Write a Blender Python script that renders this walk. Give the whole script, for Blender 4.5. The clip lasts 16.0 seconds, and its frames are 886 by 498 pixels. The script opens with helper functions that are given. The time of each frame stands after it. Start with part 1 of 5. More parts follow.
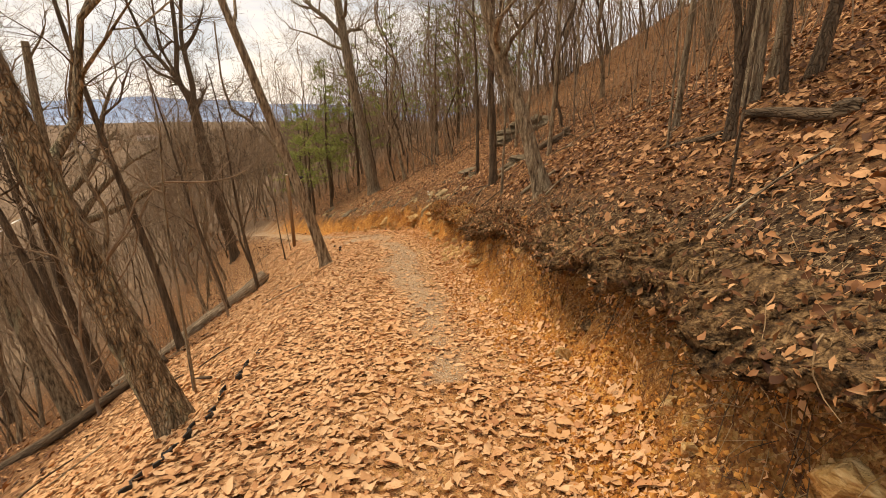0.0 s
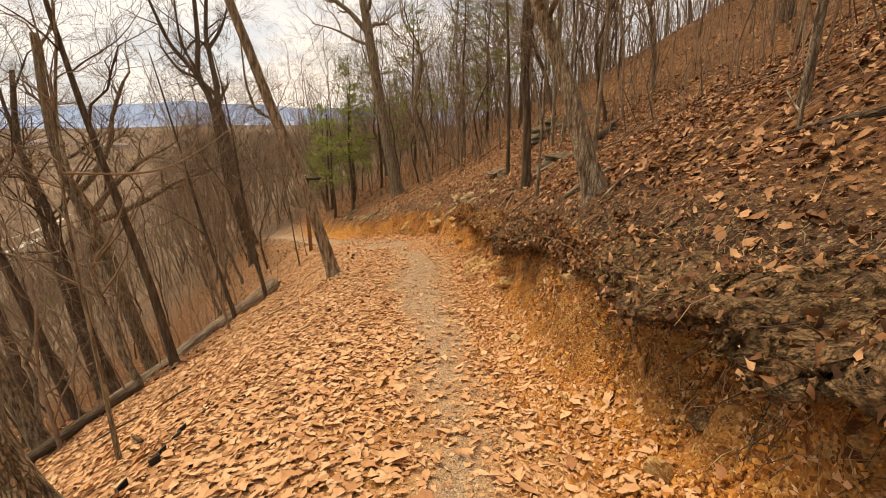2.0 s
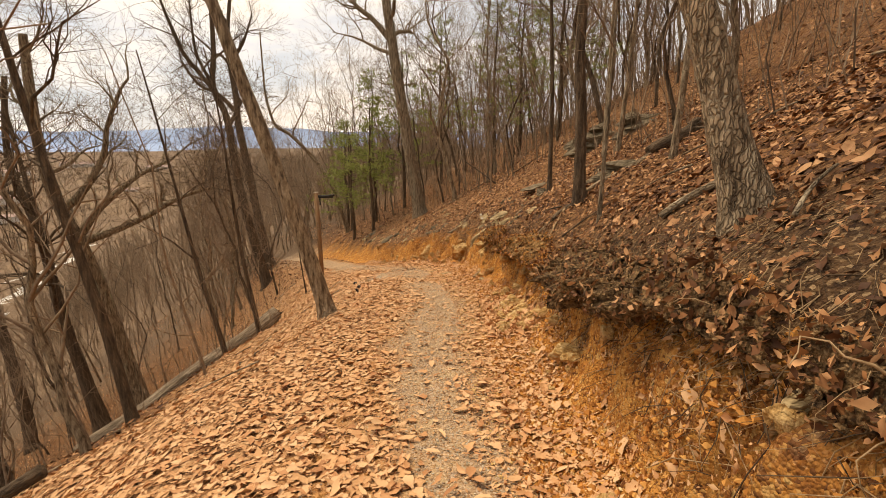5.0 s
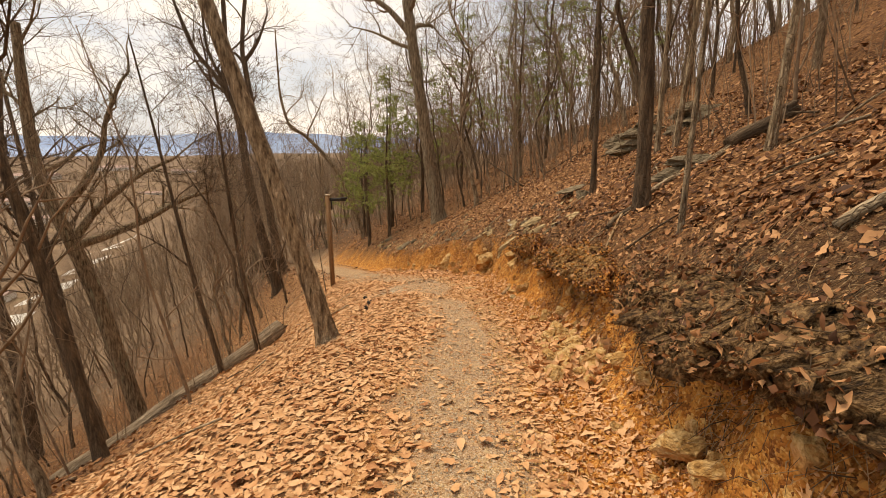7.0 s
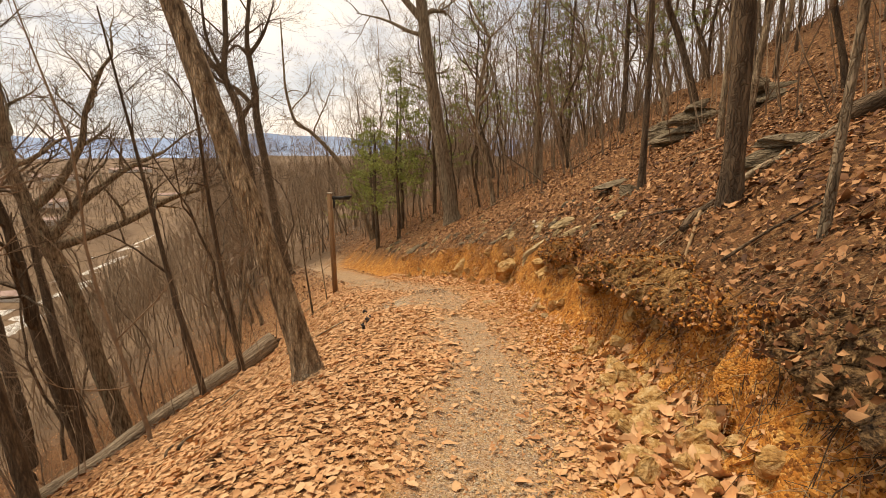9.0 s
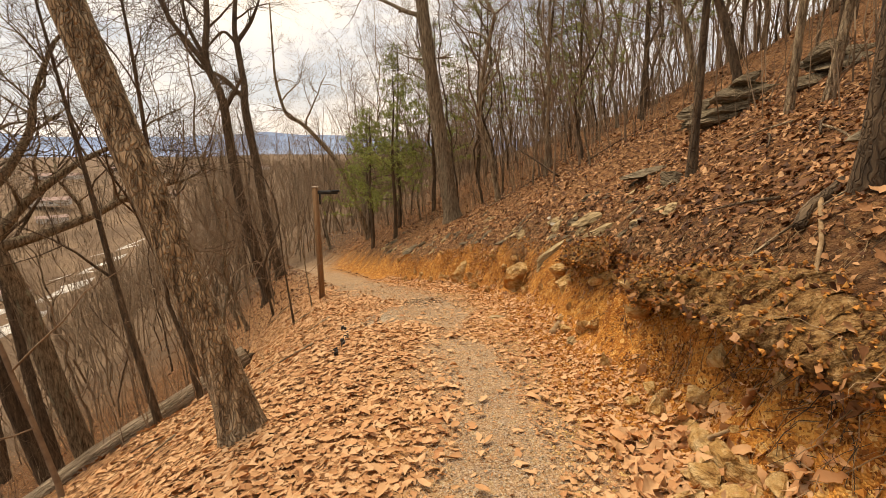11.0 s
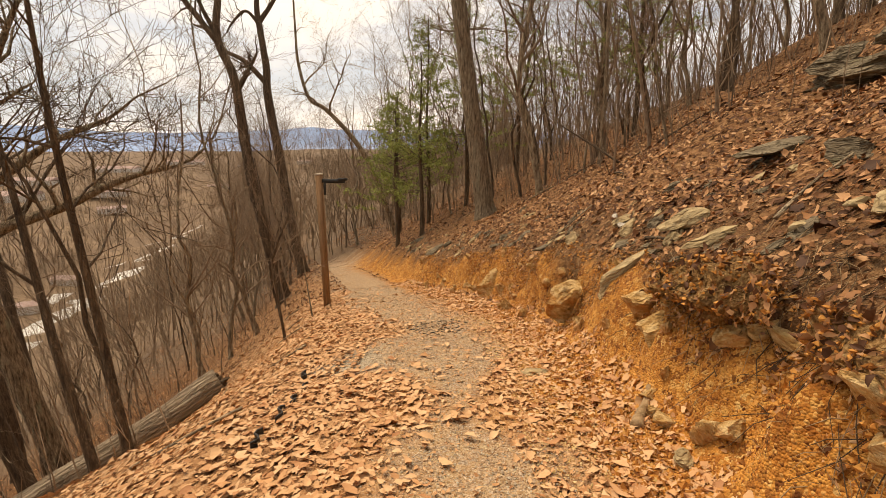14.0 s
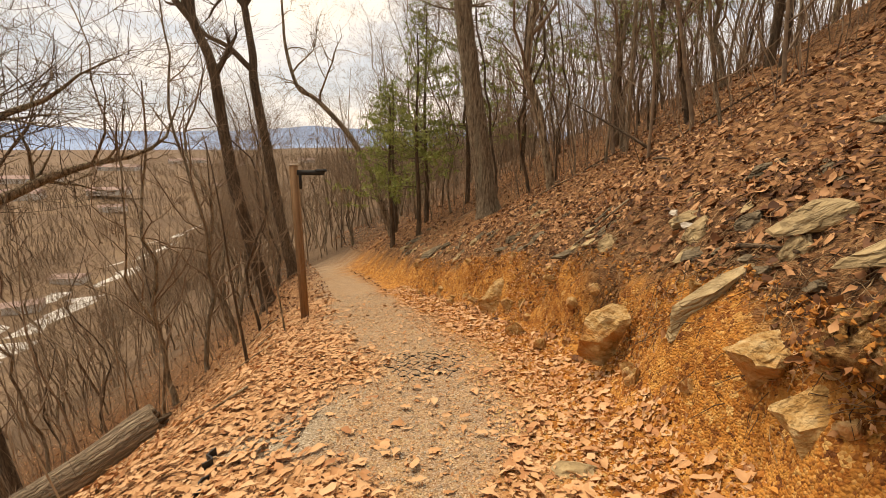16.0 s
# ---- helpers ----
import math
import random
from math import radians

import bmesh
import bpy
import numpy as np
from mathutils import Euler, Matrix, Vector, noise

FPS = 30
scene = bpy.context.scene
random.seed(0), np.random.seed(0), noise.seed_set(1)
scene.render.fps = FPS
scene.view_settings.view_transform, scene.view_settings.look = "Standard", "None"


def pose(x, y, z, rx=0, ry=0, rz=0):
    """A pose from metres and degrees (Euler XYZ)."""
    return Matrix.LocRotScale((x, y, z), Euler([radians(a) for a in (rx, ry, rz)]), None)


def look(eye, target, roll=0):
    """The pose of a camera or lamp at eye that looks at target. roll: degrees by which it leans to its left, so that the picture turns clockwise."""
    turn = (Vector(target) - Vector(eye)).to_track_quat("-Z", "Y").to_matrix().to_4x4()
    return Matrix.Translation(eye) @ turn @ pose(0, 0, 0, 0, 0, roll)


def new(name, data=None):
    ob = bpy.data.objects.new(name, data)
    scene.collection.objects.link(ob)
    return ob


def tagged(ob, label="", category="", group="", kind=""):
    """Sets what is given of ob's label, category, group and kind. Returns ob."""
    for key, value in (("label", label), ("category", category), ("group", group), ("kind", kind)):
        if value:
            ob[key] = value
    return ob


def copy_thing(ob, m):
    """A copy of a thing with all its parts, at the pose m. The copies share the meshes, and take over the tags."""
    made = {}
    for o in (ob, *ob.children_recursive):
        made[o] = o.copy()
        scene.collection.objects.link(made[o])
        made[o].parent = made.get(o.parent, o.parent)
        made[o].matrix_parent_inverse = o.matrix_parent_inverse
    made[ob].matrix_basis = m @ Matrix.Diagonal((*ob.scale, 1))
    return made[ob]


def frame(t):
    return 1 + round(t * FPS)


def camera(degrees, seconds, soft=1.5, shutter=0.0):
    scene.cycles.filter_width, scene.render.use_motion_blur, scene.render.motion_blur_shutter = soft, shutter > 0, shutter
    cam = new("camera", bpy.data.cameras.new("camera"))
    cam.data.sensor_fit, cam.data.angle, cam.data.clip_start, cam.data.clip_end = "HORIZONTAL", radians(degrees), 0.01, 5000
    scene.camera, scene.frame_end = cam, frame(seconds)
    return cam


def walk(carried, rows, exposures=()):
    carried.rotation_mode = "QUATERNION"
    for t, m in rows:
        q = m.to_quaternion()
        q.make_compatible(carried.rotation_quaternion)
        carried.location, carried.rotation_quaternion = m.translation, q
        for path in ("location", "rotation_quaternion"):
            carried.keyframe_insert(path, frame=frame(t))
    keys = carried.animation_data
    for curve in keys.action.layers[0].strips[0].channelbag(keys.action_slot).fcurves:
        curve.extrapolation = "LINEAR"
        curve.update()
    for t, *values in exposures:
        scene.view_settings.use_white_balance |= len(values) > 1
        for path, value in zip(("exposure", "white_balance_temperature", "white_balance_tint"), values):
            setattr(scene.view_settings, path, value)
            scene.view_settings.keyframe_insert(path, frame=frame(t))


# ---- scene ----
cam = camera(88.7, 16.0, 0.9)
METRES, EYE, TILT, LEAN, TURN = 12.0, 1.40, -16.3, 0.0, 0.0
ROWS = [
    (0.0, 0.0, 0.0, 0.0, 0.0, -0.0, 0.0),
    (0.5, 0.0015, 0.0281, 0.0036, 0.62, -0.26, -0.23),
    (1.0, 0.0101, 0.0617, 0.0059, 1.37, -0.46, -0.52),
    (1.5, 0.006, 0.0904, 0.0092, 2.34, -0.02, -0.84),
    (2.0, 0.0052, 0.1214, 0.013, 3.38, 0.45, -1.08),
    (2.5, -0.0028, 0.1494, 0.0168, 4.1, 0.71, -1.21),
    (3.0, 0.0017, 0.183, 0.0184, 4.56, 1.18, -1.25),
    (3.5, -0.0022, 0.2133, 0.0215, 5.2, 1.85, -1.38),
    (4.0, 0.0009, 0.2456, 0.0249, 5.71, 2.38, -1.59),
    (6.5, -0.02, 0.3951, 0.0438, 8.49, 3.57, -2.55),
    (7.0, -0.0273, 0.4231, 0.0472, 9.01, 3.67, -2.79),
    (7.5, -0.0337, 0.4546, 0.0511, 9.79, 3.86, -3.03),
    (8.0, -0.0453, 0.4816, 0.0545, 9.75, 3.98, -3.04),
    (8.5, -0.0475, 0.513, 0.0573, 10.44, 3.93, -3.18),
    (11.0, -0.0682, 0.6666, 0.0726, 10.69, 3.74, -3.33),
    (11.5, -0.0689, 0.6976, 0.0778, 11.9, 3.37, -3.73),
    (12.0, -0.0749, 0.726, 0.0822, 13.03, 3.07, -3.99),
    (12.5, -0.0769, 0.7558, 0.0859, 12.99, 2.67, -4.11),
    (13.0, -0.0766, 0.7882, 0.09, 13.4, 2.67, -4.17),
    (13.5, -0.0798, 0.8181, 0.0947, 14.48, 2.62, -4.49),
    (14.0, -0.0834, 0.8522, 0.0988, 15.47, 2.82, -4.77),
    (14.5, -0.0914, 0.8833, 0.1038, 15.32, 2.81, -4.75),
    (15.0, -0.0969, 0.9184, 0.1067, 14.93, 2.54, -4.71),
    (15.5, -0.1053, 0.9478, 0.11, 15.0, 2.59, -4.69),
    (16.0, -0.1094, 0.9781, 0.1139, 15.71, 2.64, -4.87),
]
walk(cam, [(t, pose(0, 0, EYE, TILT, LEAN, TURN) @ pose(METRES * x, METRES * y, METRES * z, 90 + pitch, roll, yaw)) for t, x, y, z, yaw, pitch, roll in ROWS], [(0.0, 0.06, 8100, 15), (16.0, 0.02, 8100, 15)])

# ---- world, sun, exposure ----
SUN_EL, SUN_AZ = radians(62), radians(-58)      # soft light from the open valley side
world = bpy.data.worlds.new("overcast_sky")
scene.world = world
world.use_nodes = True
wn, wl = world.node_tree.nodes, world.node_tree.links
wn.clear()
w_out = wn.new("ShaderNodeOutputWorld")
w_bg = wn.new("ShaderNodeBackground")
w_bg.inputs["Strength"].default_value = 0.10
w_sky = wn.new("ShaderNodeTexSky")
w_sky.sky_type = "NISHITA"
w_sky.sun_disc = False
w_sky.sun_elevation, w_sky.sun_rotation = SUN_EL, SUN_AZ
w_sky.dust_density = 2.5
w_co = wn.new("ShaderNodeTexCoord")
w_map = wn.new("ShaderNodeMapping")
w_map.inputs["Scale"].default_value = (1.6, 1.6, 5.5)
w_noise = wn.new("ShaderNodeTexNoise")
w_noise.inputs["Scale"].default_value = 1.7
w_noise.inputs["Detail"].default_value = 6
w_noise.inputs["Roughness"].default_value = 0.55
w_ramp = wn.new("ShaderNodeValToRGB")
w_ramp.color_ramp.elements[0].position, w_ramp.color_ramp.elements[0].color = 0.30, (0.50, 0.50, 0.50, 1)
w_ramp.color_ramp.elements[1].position, w_ramp.color_ramp.elements[1].color = 0.62, (1, 1, 1, 1)
w_cloud = wn.new("ShaderNodeValToRGB")
w_cloud.color_ramp.elements[0].position, w_cloud.color_ramp.elements[0].color = 0.35, (8.0, 9.4, 11.2, 1)
w_cloud.color_ramp.elements[1].position, w_cloud.color_ramp.elements[1].color = 0.65, (11.6, 11.5, 11.3, 1)
w_mix = wn.new("ShaderNodeMix")
w_mix.data_type = "RGBA"
wl.new(w_co.outputs["Generated"], w_map.inputs["Vector"])
wl.new(w_map.outputs["Vector"], w_noise.inputs["Vector"])
wl.new(w_noise.outputs["Fac"], w_ramp.inputs["Fac"])
wl.new(w_noise.outputs["Fac"], w_cloud.inputs["Fac"])
wl.new(w_ramp.outputs["Color"], w_mix.inputs["Factor"])
wl.new(w_sky.outputs["Color"], w_mix.inputs["A"])
wl.new(w_cloud.outputs["Color"], w_mix.inputs["B"])
wl.new(w_mix.outputs["Result"], w_bg.inputs["Color"])
wl.new(w_bg.outputs["Background"], w_out.inputs["Surface"])
sun_data = bpy.data.lights.new("sun", "SUN")
sun_data.energy, sun_data.angle, sun_data.color = 3.1, radians(32), (1.0, 0.90, 0.74)
sun = new("sun", sun_data)
sun.matrix_world = look((math.sin(SUN_AZ) * 60, math.cos(SUN_AZ) * 60, 60 * math.tan(SUN_EL)), (0, 0, 0))

# ---- materials ----


def material(name, stops, scale=8.0, stretch=(1, 1, 1), rough=0.85, bump=0.4, bump_scale=40.0, random_by="", detail=6.0, dist=0.02, second=None, crack=None):
    """Noise-coloured surface: stops of (position, colour); a second stain layer (colour, scale, threshold, amount); optional per-piece variation."""
    m = bpy.data.materials.new(name)
    m.use_nodes = True
    nt = m.node_tree
    n, l = nt.nodes, nt.links
    b = n["Principled BSDF"]
    b.inputs["Roughness"].default_value = rough
    b.inputs["Specular IOR Level"].default_value = 0.25
    co = n.new("ShaderNodeTexCoord")
    mp = n.new("ShaderNodeMapping")
    mp.inputs["Scale"].default_value = stretch
    l.new(co.outputs["Object"], mp.inputs["Vector"])
    no = n.new("ShaderNodeTexNoise")
    no.inputs["Scale"].default_value, no.inputs["Detail"].default_value, no.inputs["Roughness"].default_value = scale, detail, 0.65
    l.new(mp.outputs["Vector"], no.inputs["Vector"])
    r = n.new("ShaderNodeValToRGB")
    e = r.color_ramp.elements
    while len(e) < len(stops):
        e.new(0.5)
    for k, (pos, c) in zip(e, stops):
        k.position, k.color = pos, (*c, 1)
    fac = no.outputs["Fac"]
    if random_by:
        if random_by == "island":
            src = n.new("ShaderNodeNewGeometry").outputs["Random Per Island"]
        else:
            src = n.new("ShaderNodeObjectInfo").outputs["Random"]
        mix = n.new("ShaderNodeMix")
        mix.inputs["Factor"].default_value = 0.22
        l.new(src, mix.inputs["A"])
        l.new(no.outputs["Fac"], mix.inputs["B"])
        fac = mix.outputs["Result"]
    l.new(fac, r.inputs["Fac"])
    colour = r.outputs["Color"]
    if second:
        c2, s2, th, amount = second
        n2 = n.new("ShaderNodeTexNoise")
        n2.inputs["Scale"].default_value, n2.inputs["Detail"].default_value = s2, 5
        l.new(mp.outputs["Vector"], n2.inputs["Vector"])
        mr = n.new("ShaderNodeMapRange")
        mr.inputs["From Min"].default_value, mr.inputs["From Max"].default_value, mr.inputs["To Max"].default_value = th, th + 0.12, amount
        l.new(n2.outputs["Fac"], mr.inputs["Value"])
        mx = n.new("ShaderNodeMix")
        mx.data_type = "RGBA"
        l.new(mr.outputs["Result"], mx.inputs["Factor"])
        l.new(colour, mx.inputs["A"])
        mx.inputs["B"].default_value = (*c2, 1)
        colour = mx.outputs["Result"]
    height = None
    if crack:
        cm = n.new("ShaderNodeMapping")
        cm.inputs["Scale"].default_value = (crack[0], crack[0], crack[0] * crack[1])
        warp = n.new("ShaderNodeTexNoise")
        warp.inputs["Scale"].default_value = 11
        wm = n.new("ShaderNodeMix")
        wm.data_type = "VECTOR"
        wm.inputs["Factor"].default_value = 0.07
        l.new(co.outputs["Object"], warp.inputs["Vector"])
        l.new(co.outputs["Object"], wm.inputs["A"])
        l.new(warp.outputs["Color"], wm.inputs["B"])
        l.new(wm.outputs["Result"], cm.inputs["Vector"])
        vo = n.new("ShaderNodeTexVoronoi")
        vo.feature = "DISTANCE_TO_EDGE"
        vo.inputs["Scale"].default_value = 1.0
        l.new(cm.outputs["Vector"], vo.inputs["Vector"])
        vr = n.new("ShaderNodeMapRange")
        vr.inputs["From Min"].default_value, vr.inputs["From Max"].default_value, vr.inputs["To Min"].default_value = 0.0, 0.16, 0.62
        l.new(vo.outputs["Distance"], vr.inputs["Value"])
        height = vr.outputs["Result"]
        cx = n.new("ShaderNodeMix")
        cx.data_type = "RGBA"
        cx.inputs["A"].default_value = (*crack[2], 1)
        l.new(height, cx.inputs["Factor"])
        l.new(colour, cx.inputs["B"])
        colour = cx.outputs["Result"]
    l.new(colour, b.inputs["Base Color"])
    if bump:
        nb = n.new("ShaderNodeTexNoise")
        nb.inputs["Scale"].default_value, nb.inputs["Detail"].default_value = bump_scale, 5
        l.new(mp.outputs["Vector"], nb.inputs["Vector"])
        bp = n.new("ShaderNodeBump")
        bp.inputs["Strength"].default_value, bp.inputs["Distance"].default_value = bump, dist
        if height:
            add = n.new("ShaderNodeMath")
            add.operation = "MULTIPLY_ADD"
            add.inputs[1].default_value = 1.4
            l.new(height, add.inputs[0])
            l.new(nb.outputs["Fac"], add.inputs[2])
            l.new(add.outputs["Value"], bp.inputs["Height"])
        else:
            l.new(nb.outputs["Fac"], bp.inputs["Height"])
        l.new(bp.outputs["Normal"], b.inputs["Normal"])
    return m


LEAF_STOPS = [(0.03, (0.24, 0.092, 0.038)), (0.16, (0.46, 0.22, 0.095)), (0.42, (0.58, 0.325, 0.152)), (0.75, (0.68, 0.43, 0.235)), (0.92, (0.56, 0.27, 0.11)), (0.99, (0.42, 0.15, 0.055))]
# slope leaves are browner; forest shade is mixed into these tones too
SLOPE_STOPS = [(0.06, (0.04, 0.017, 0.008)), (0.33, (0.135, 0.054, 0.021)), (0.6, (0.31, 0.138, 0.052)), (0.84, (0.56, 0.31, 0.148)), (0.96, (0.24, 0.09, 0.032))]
M_LEAF = material("dry_leaf", LEAF_STOPS, 30, rough=0.7, bump=0.3, bump_scale=60, random_by="island", dist=0.004)
M_LEAF_ONE = material("dry_leaf_single", LEAF_STOPS, 30, rough=0.7, bump=0.3, bump_scale=60, random_by="object", dist=0.004)
M_LEAF_SLOPE = material("brown_shaded_leaf", SLOPE_STOPS, 30, rough=0.65, bump=0.3, bump_scale=60, random_by="island", dist=0.004)
M_BARK = material("furrowed_bark", [(0.36, (0.07, 0.048, 0.028)), (0.47, (0.26, 0.185, 0.11)), (0.63, (0.50, 0.385, 0.245))], 22, (1, 1, 0.18), 0.9, 1.0, 26, detail=8, dist=0.04, second=((0.42, 0.42, 0.27), 9, 0.58, 0.7), crack=(44, 0.18, (0.05, 0.034, 0.02)))
M_BARK_GREY = material("grey_bark", [(0.36, (0.11, 0.08, 0.05)), (0.5, (0.29, 0.22, 0.14)), (0.66, (0.46, 0.37, 0.25))], 22, (1, 1, 0.16), 0.9, 0.9, 30, detail=8, dist=0.03, second=((0.36, 0.33, 0.225), 5, 0.58, 0.5), crack=(34, 0.11, (0.09, 0.064, 0.04)))
M_BARK_DARK = material("dark_bark", [(0.35, (0.06, 0.041, 0.026)), (0.65, (0.21, 0.145, 0.088))], 14, (1, 1, 0.14), 0.9, 0.9, 30, dist=0.03, crack=(34, 0.14, (0.03, 0.02, 0.013)))
M_BARK_PALE = material("pale_flaky_bark", [(0.36, (0.11, 0.074, 0.044)), (0.46, (0.34, 0.245, 0.148)), (0.62, (0.62, 0.485, 0.32))], 20, (1, 1, 0.2), 0.9, 1.0, 24, detail=8, dist=0.04, second=((0.16, 0.11, 0.068), 7, 0.55, 0.7), crack=(46, 0.22, (0.13, 0.09, 0.055)))
M_TWIG = material("thin_grey_branch", [(0.3, (0.15, 0.10, 0.065)), (0.7, (0.33, 0.235, 0.15))], 6, rough=0.9, bump=0)
M_BRUSH = material("brown_brush", [(0.1, (0.11, 0.074, 0.047)), (0.5, (0.25, 0.175, 0.11)), (0.9, (0.40, 0.295, 0.195))], 0.3, rough=0.95, bump=0, random_by="island")
M_ROCK = material("layered_schist", [(0.3, (0.24, 0.17, 0.085)), (0.5, (0.45, 0.335, 0.175)), (0.7, (0.60, 0.475, 0.28))], 7, (0.6, 1, 5.0), 0.8, 0.9, 18, dist=0.03, second=((0.50, 0.26, 0.075), 3.2, 0.55, 0.6), crack=(4, 6.0, (0.13, 0.085, 0.042)))
M_ROCK_GREY = material("grey_schist", [(0.3, (0.09, 0.066, 0.04)), (0.5, (0.20, 0.155, 0.096)), (0.7, (0.34, 0.272, 0.175))], 8, (0.6, 1, 5.0), 0.8, 1.0, 20, dist=0.04, second=((0.13, 0.12, 0.05), 4, 0.58, 0.5), crack=(5, 6.0, (0.08, 0.06, 0.034)))
M_ROCK_CLAY = material("clay_stained_rock", [(0.3, (0.26, 0.125, 0.04)), (0.43, (0.46, 0.27, 0.095)), (0.56, (0.60, 0.41, 0.19)), (0.70, (0.70, 0.54, 0.31))], 11, (0.8, 0.9, 1.7), rough=0.9, bump=1.0, bump_scale=30, dist=0.05, second=((0.44, 0.17, 0.035), 4, 0.52, 0.7))
M_ROCK_WHITE = material("pale_quartz", [(0.3, (0.42, 0.37, 0.29)), (0.7, (0.68, 0.63, 0.54))], 9, rough=0.7, bump=0.6, bump_scale=25)
M_HUMUS = material("dark_root_soil", [(0.34, (0.035, 0.02, 0.011)), (0.47, (0.14, 0.08, 0.036)), (0.58, (0.29, 0.175, 0.08)), (0.70, (0.46, 0.30, 0.15))], 28, rough=0.95, bump=1.0, bump_scale=44, dist=0.06)
M_LOAM = material("tan_root_loam", [(0.34, (0.10, 0.045, 0.016)), (0.47, (0.26, 0.135, 0.045)), (0.58, (0.42, 0.25, 0.10)), (0.70, (0.56, 0.38, 0.19))], 28, rough=0.95, bump=1.0, bump_scale=44, dist=0.06)
M_ROOT = material("bare_root", [(0.3, (0.20, 0.12, 0.055)), (0.7, (0.46, 0.32, 0.18))], 14, rough=0.85, bump=0.5, bump_scale=50)
M_ROOT_DARK = material("dark_fine_root", [(0.3, (0.03, 0.02, 0.012)), (0.7, (0.14, 0.09, 0.05))], 14, rough=0.9, bump=0)
M_LOG = material("weathered_log_bark", [(0.34, (0.17, 0.125, 0.082)), (0.52, (0.34, 0.26, 0.175)), (0.68, (0.52, 0.42, 0.295))], 24, (1, 1, 0.06), 0.9, 1.0, 30, dist=0.05, crack=(26, 0.06, (0.07, 0.05, 0.032)))
M_POST = material("weathered_timber", [(0.3, (0.16, 0.085, 0.04)), (0.7, (0.34, 0.20, 0.10))], 22, (1, 1, 0.06), 0.8, 0.5, 50)
M_POST_TOP = material("cut_timber_end", [(0.3, (0.42, 0.34, 0.25)), (0.7, (0.60, 0.52, 0.40))], 20, rough=0.8, bump=0.2)
M_ARM = material("dark_painted_timber", [(0.3, (0.018, 0.018, 0.017)), (0.7, (0.05, 0.048, 0.045))], 14, rough=0.6, bump=0.2)
M_PLASTIC = material("black_plastic_cell", [(0.3, (0.012, 0.012, 0.013)), (0.7, (0.035, 0.033, 0.03))], 25, rough=0.45, bump=0.2)
M_PEBBLE = material("gravel_stone", [(0.05, (0.24, 0.185, 0.125)), (0.4, (0.41, 0.335, 0.23)), (0.75, (0.56, 0.48, 0.36)), (0.95, (0.50, 0.35, 0.17))], 20, rough=0.85, bump=0.3, random_by="island")
M_CLOD = material("clay_crumb", [(0.05, (0.20, 0.075, 0.02)), (0.4, (0.46, 0.185, 0.042)), (0.75, (0.62, 0.30, 0.08)), (0.95, (0.34, 0.135, 0.036))], 20, rough=0.95, bump=0.4, random_by="island")
M_SAND = material("sandy_crumb", [(0.05, (0.50, 0.30, 0.10)), (0.5, (0.68, 0.46, 0.19)), (0.95, (0.76, 0.58, 0.32))], 20, rough=0.95, bump=0, random_by="island")
M_GRIT = material("bank_grit", [(0.05, (0.12, 0.045, 0.015)), (0.3, (0.34, 0.14, 0.036)), (0.6, (0.50, 0.225, 0.055)), (0.9, (0.62, 0.34, 0.11)), (0.985, (0.68, 0.54, 0.36))], 20, rough=0.95, bump=0, random_by="island")
M_NEEDLE = material("pine_needles", [(0.1, (0.11, 0.14, 0.03)), (0.5, (0.24, 0.28, 0.06)), (0.9, (0.38, 0.38, 0.11))], 3, rough=0.7, bump=0, random_by="island")
M_ROAD = material("pale_concrete_road", [(0.3, (0.55, 0.53, 0.48)), (0.7, (0.68, 0.66, 0.6))], 0.4, rough=0.9, bump=0)
M_WALLP = material("pale_siding", [(0.3, (0.46, 0.42, 0.37)), (0.7, (0.58, 0.54, 0.48))], 0.5, rough=0.9, bump=0)
M_ROOF = material("dull_red_roof", [(0.3, (0.30, 0.20, 0.17)), (0.7, (0.40, 0.30, 0.26))], 0.5, rough=0.9, bump=0)
M_GLASS_FAR = material("far_dark_pane", [(0.3, (0.05, 0.055, 0.06)), (0.7, (0.09, 0.10, 0.11))], 1.0, rough=0.2, bump=0)


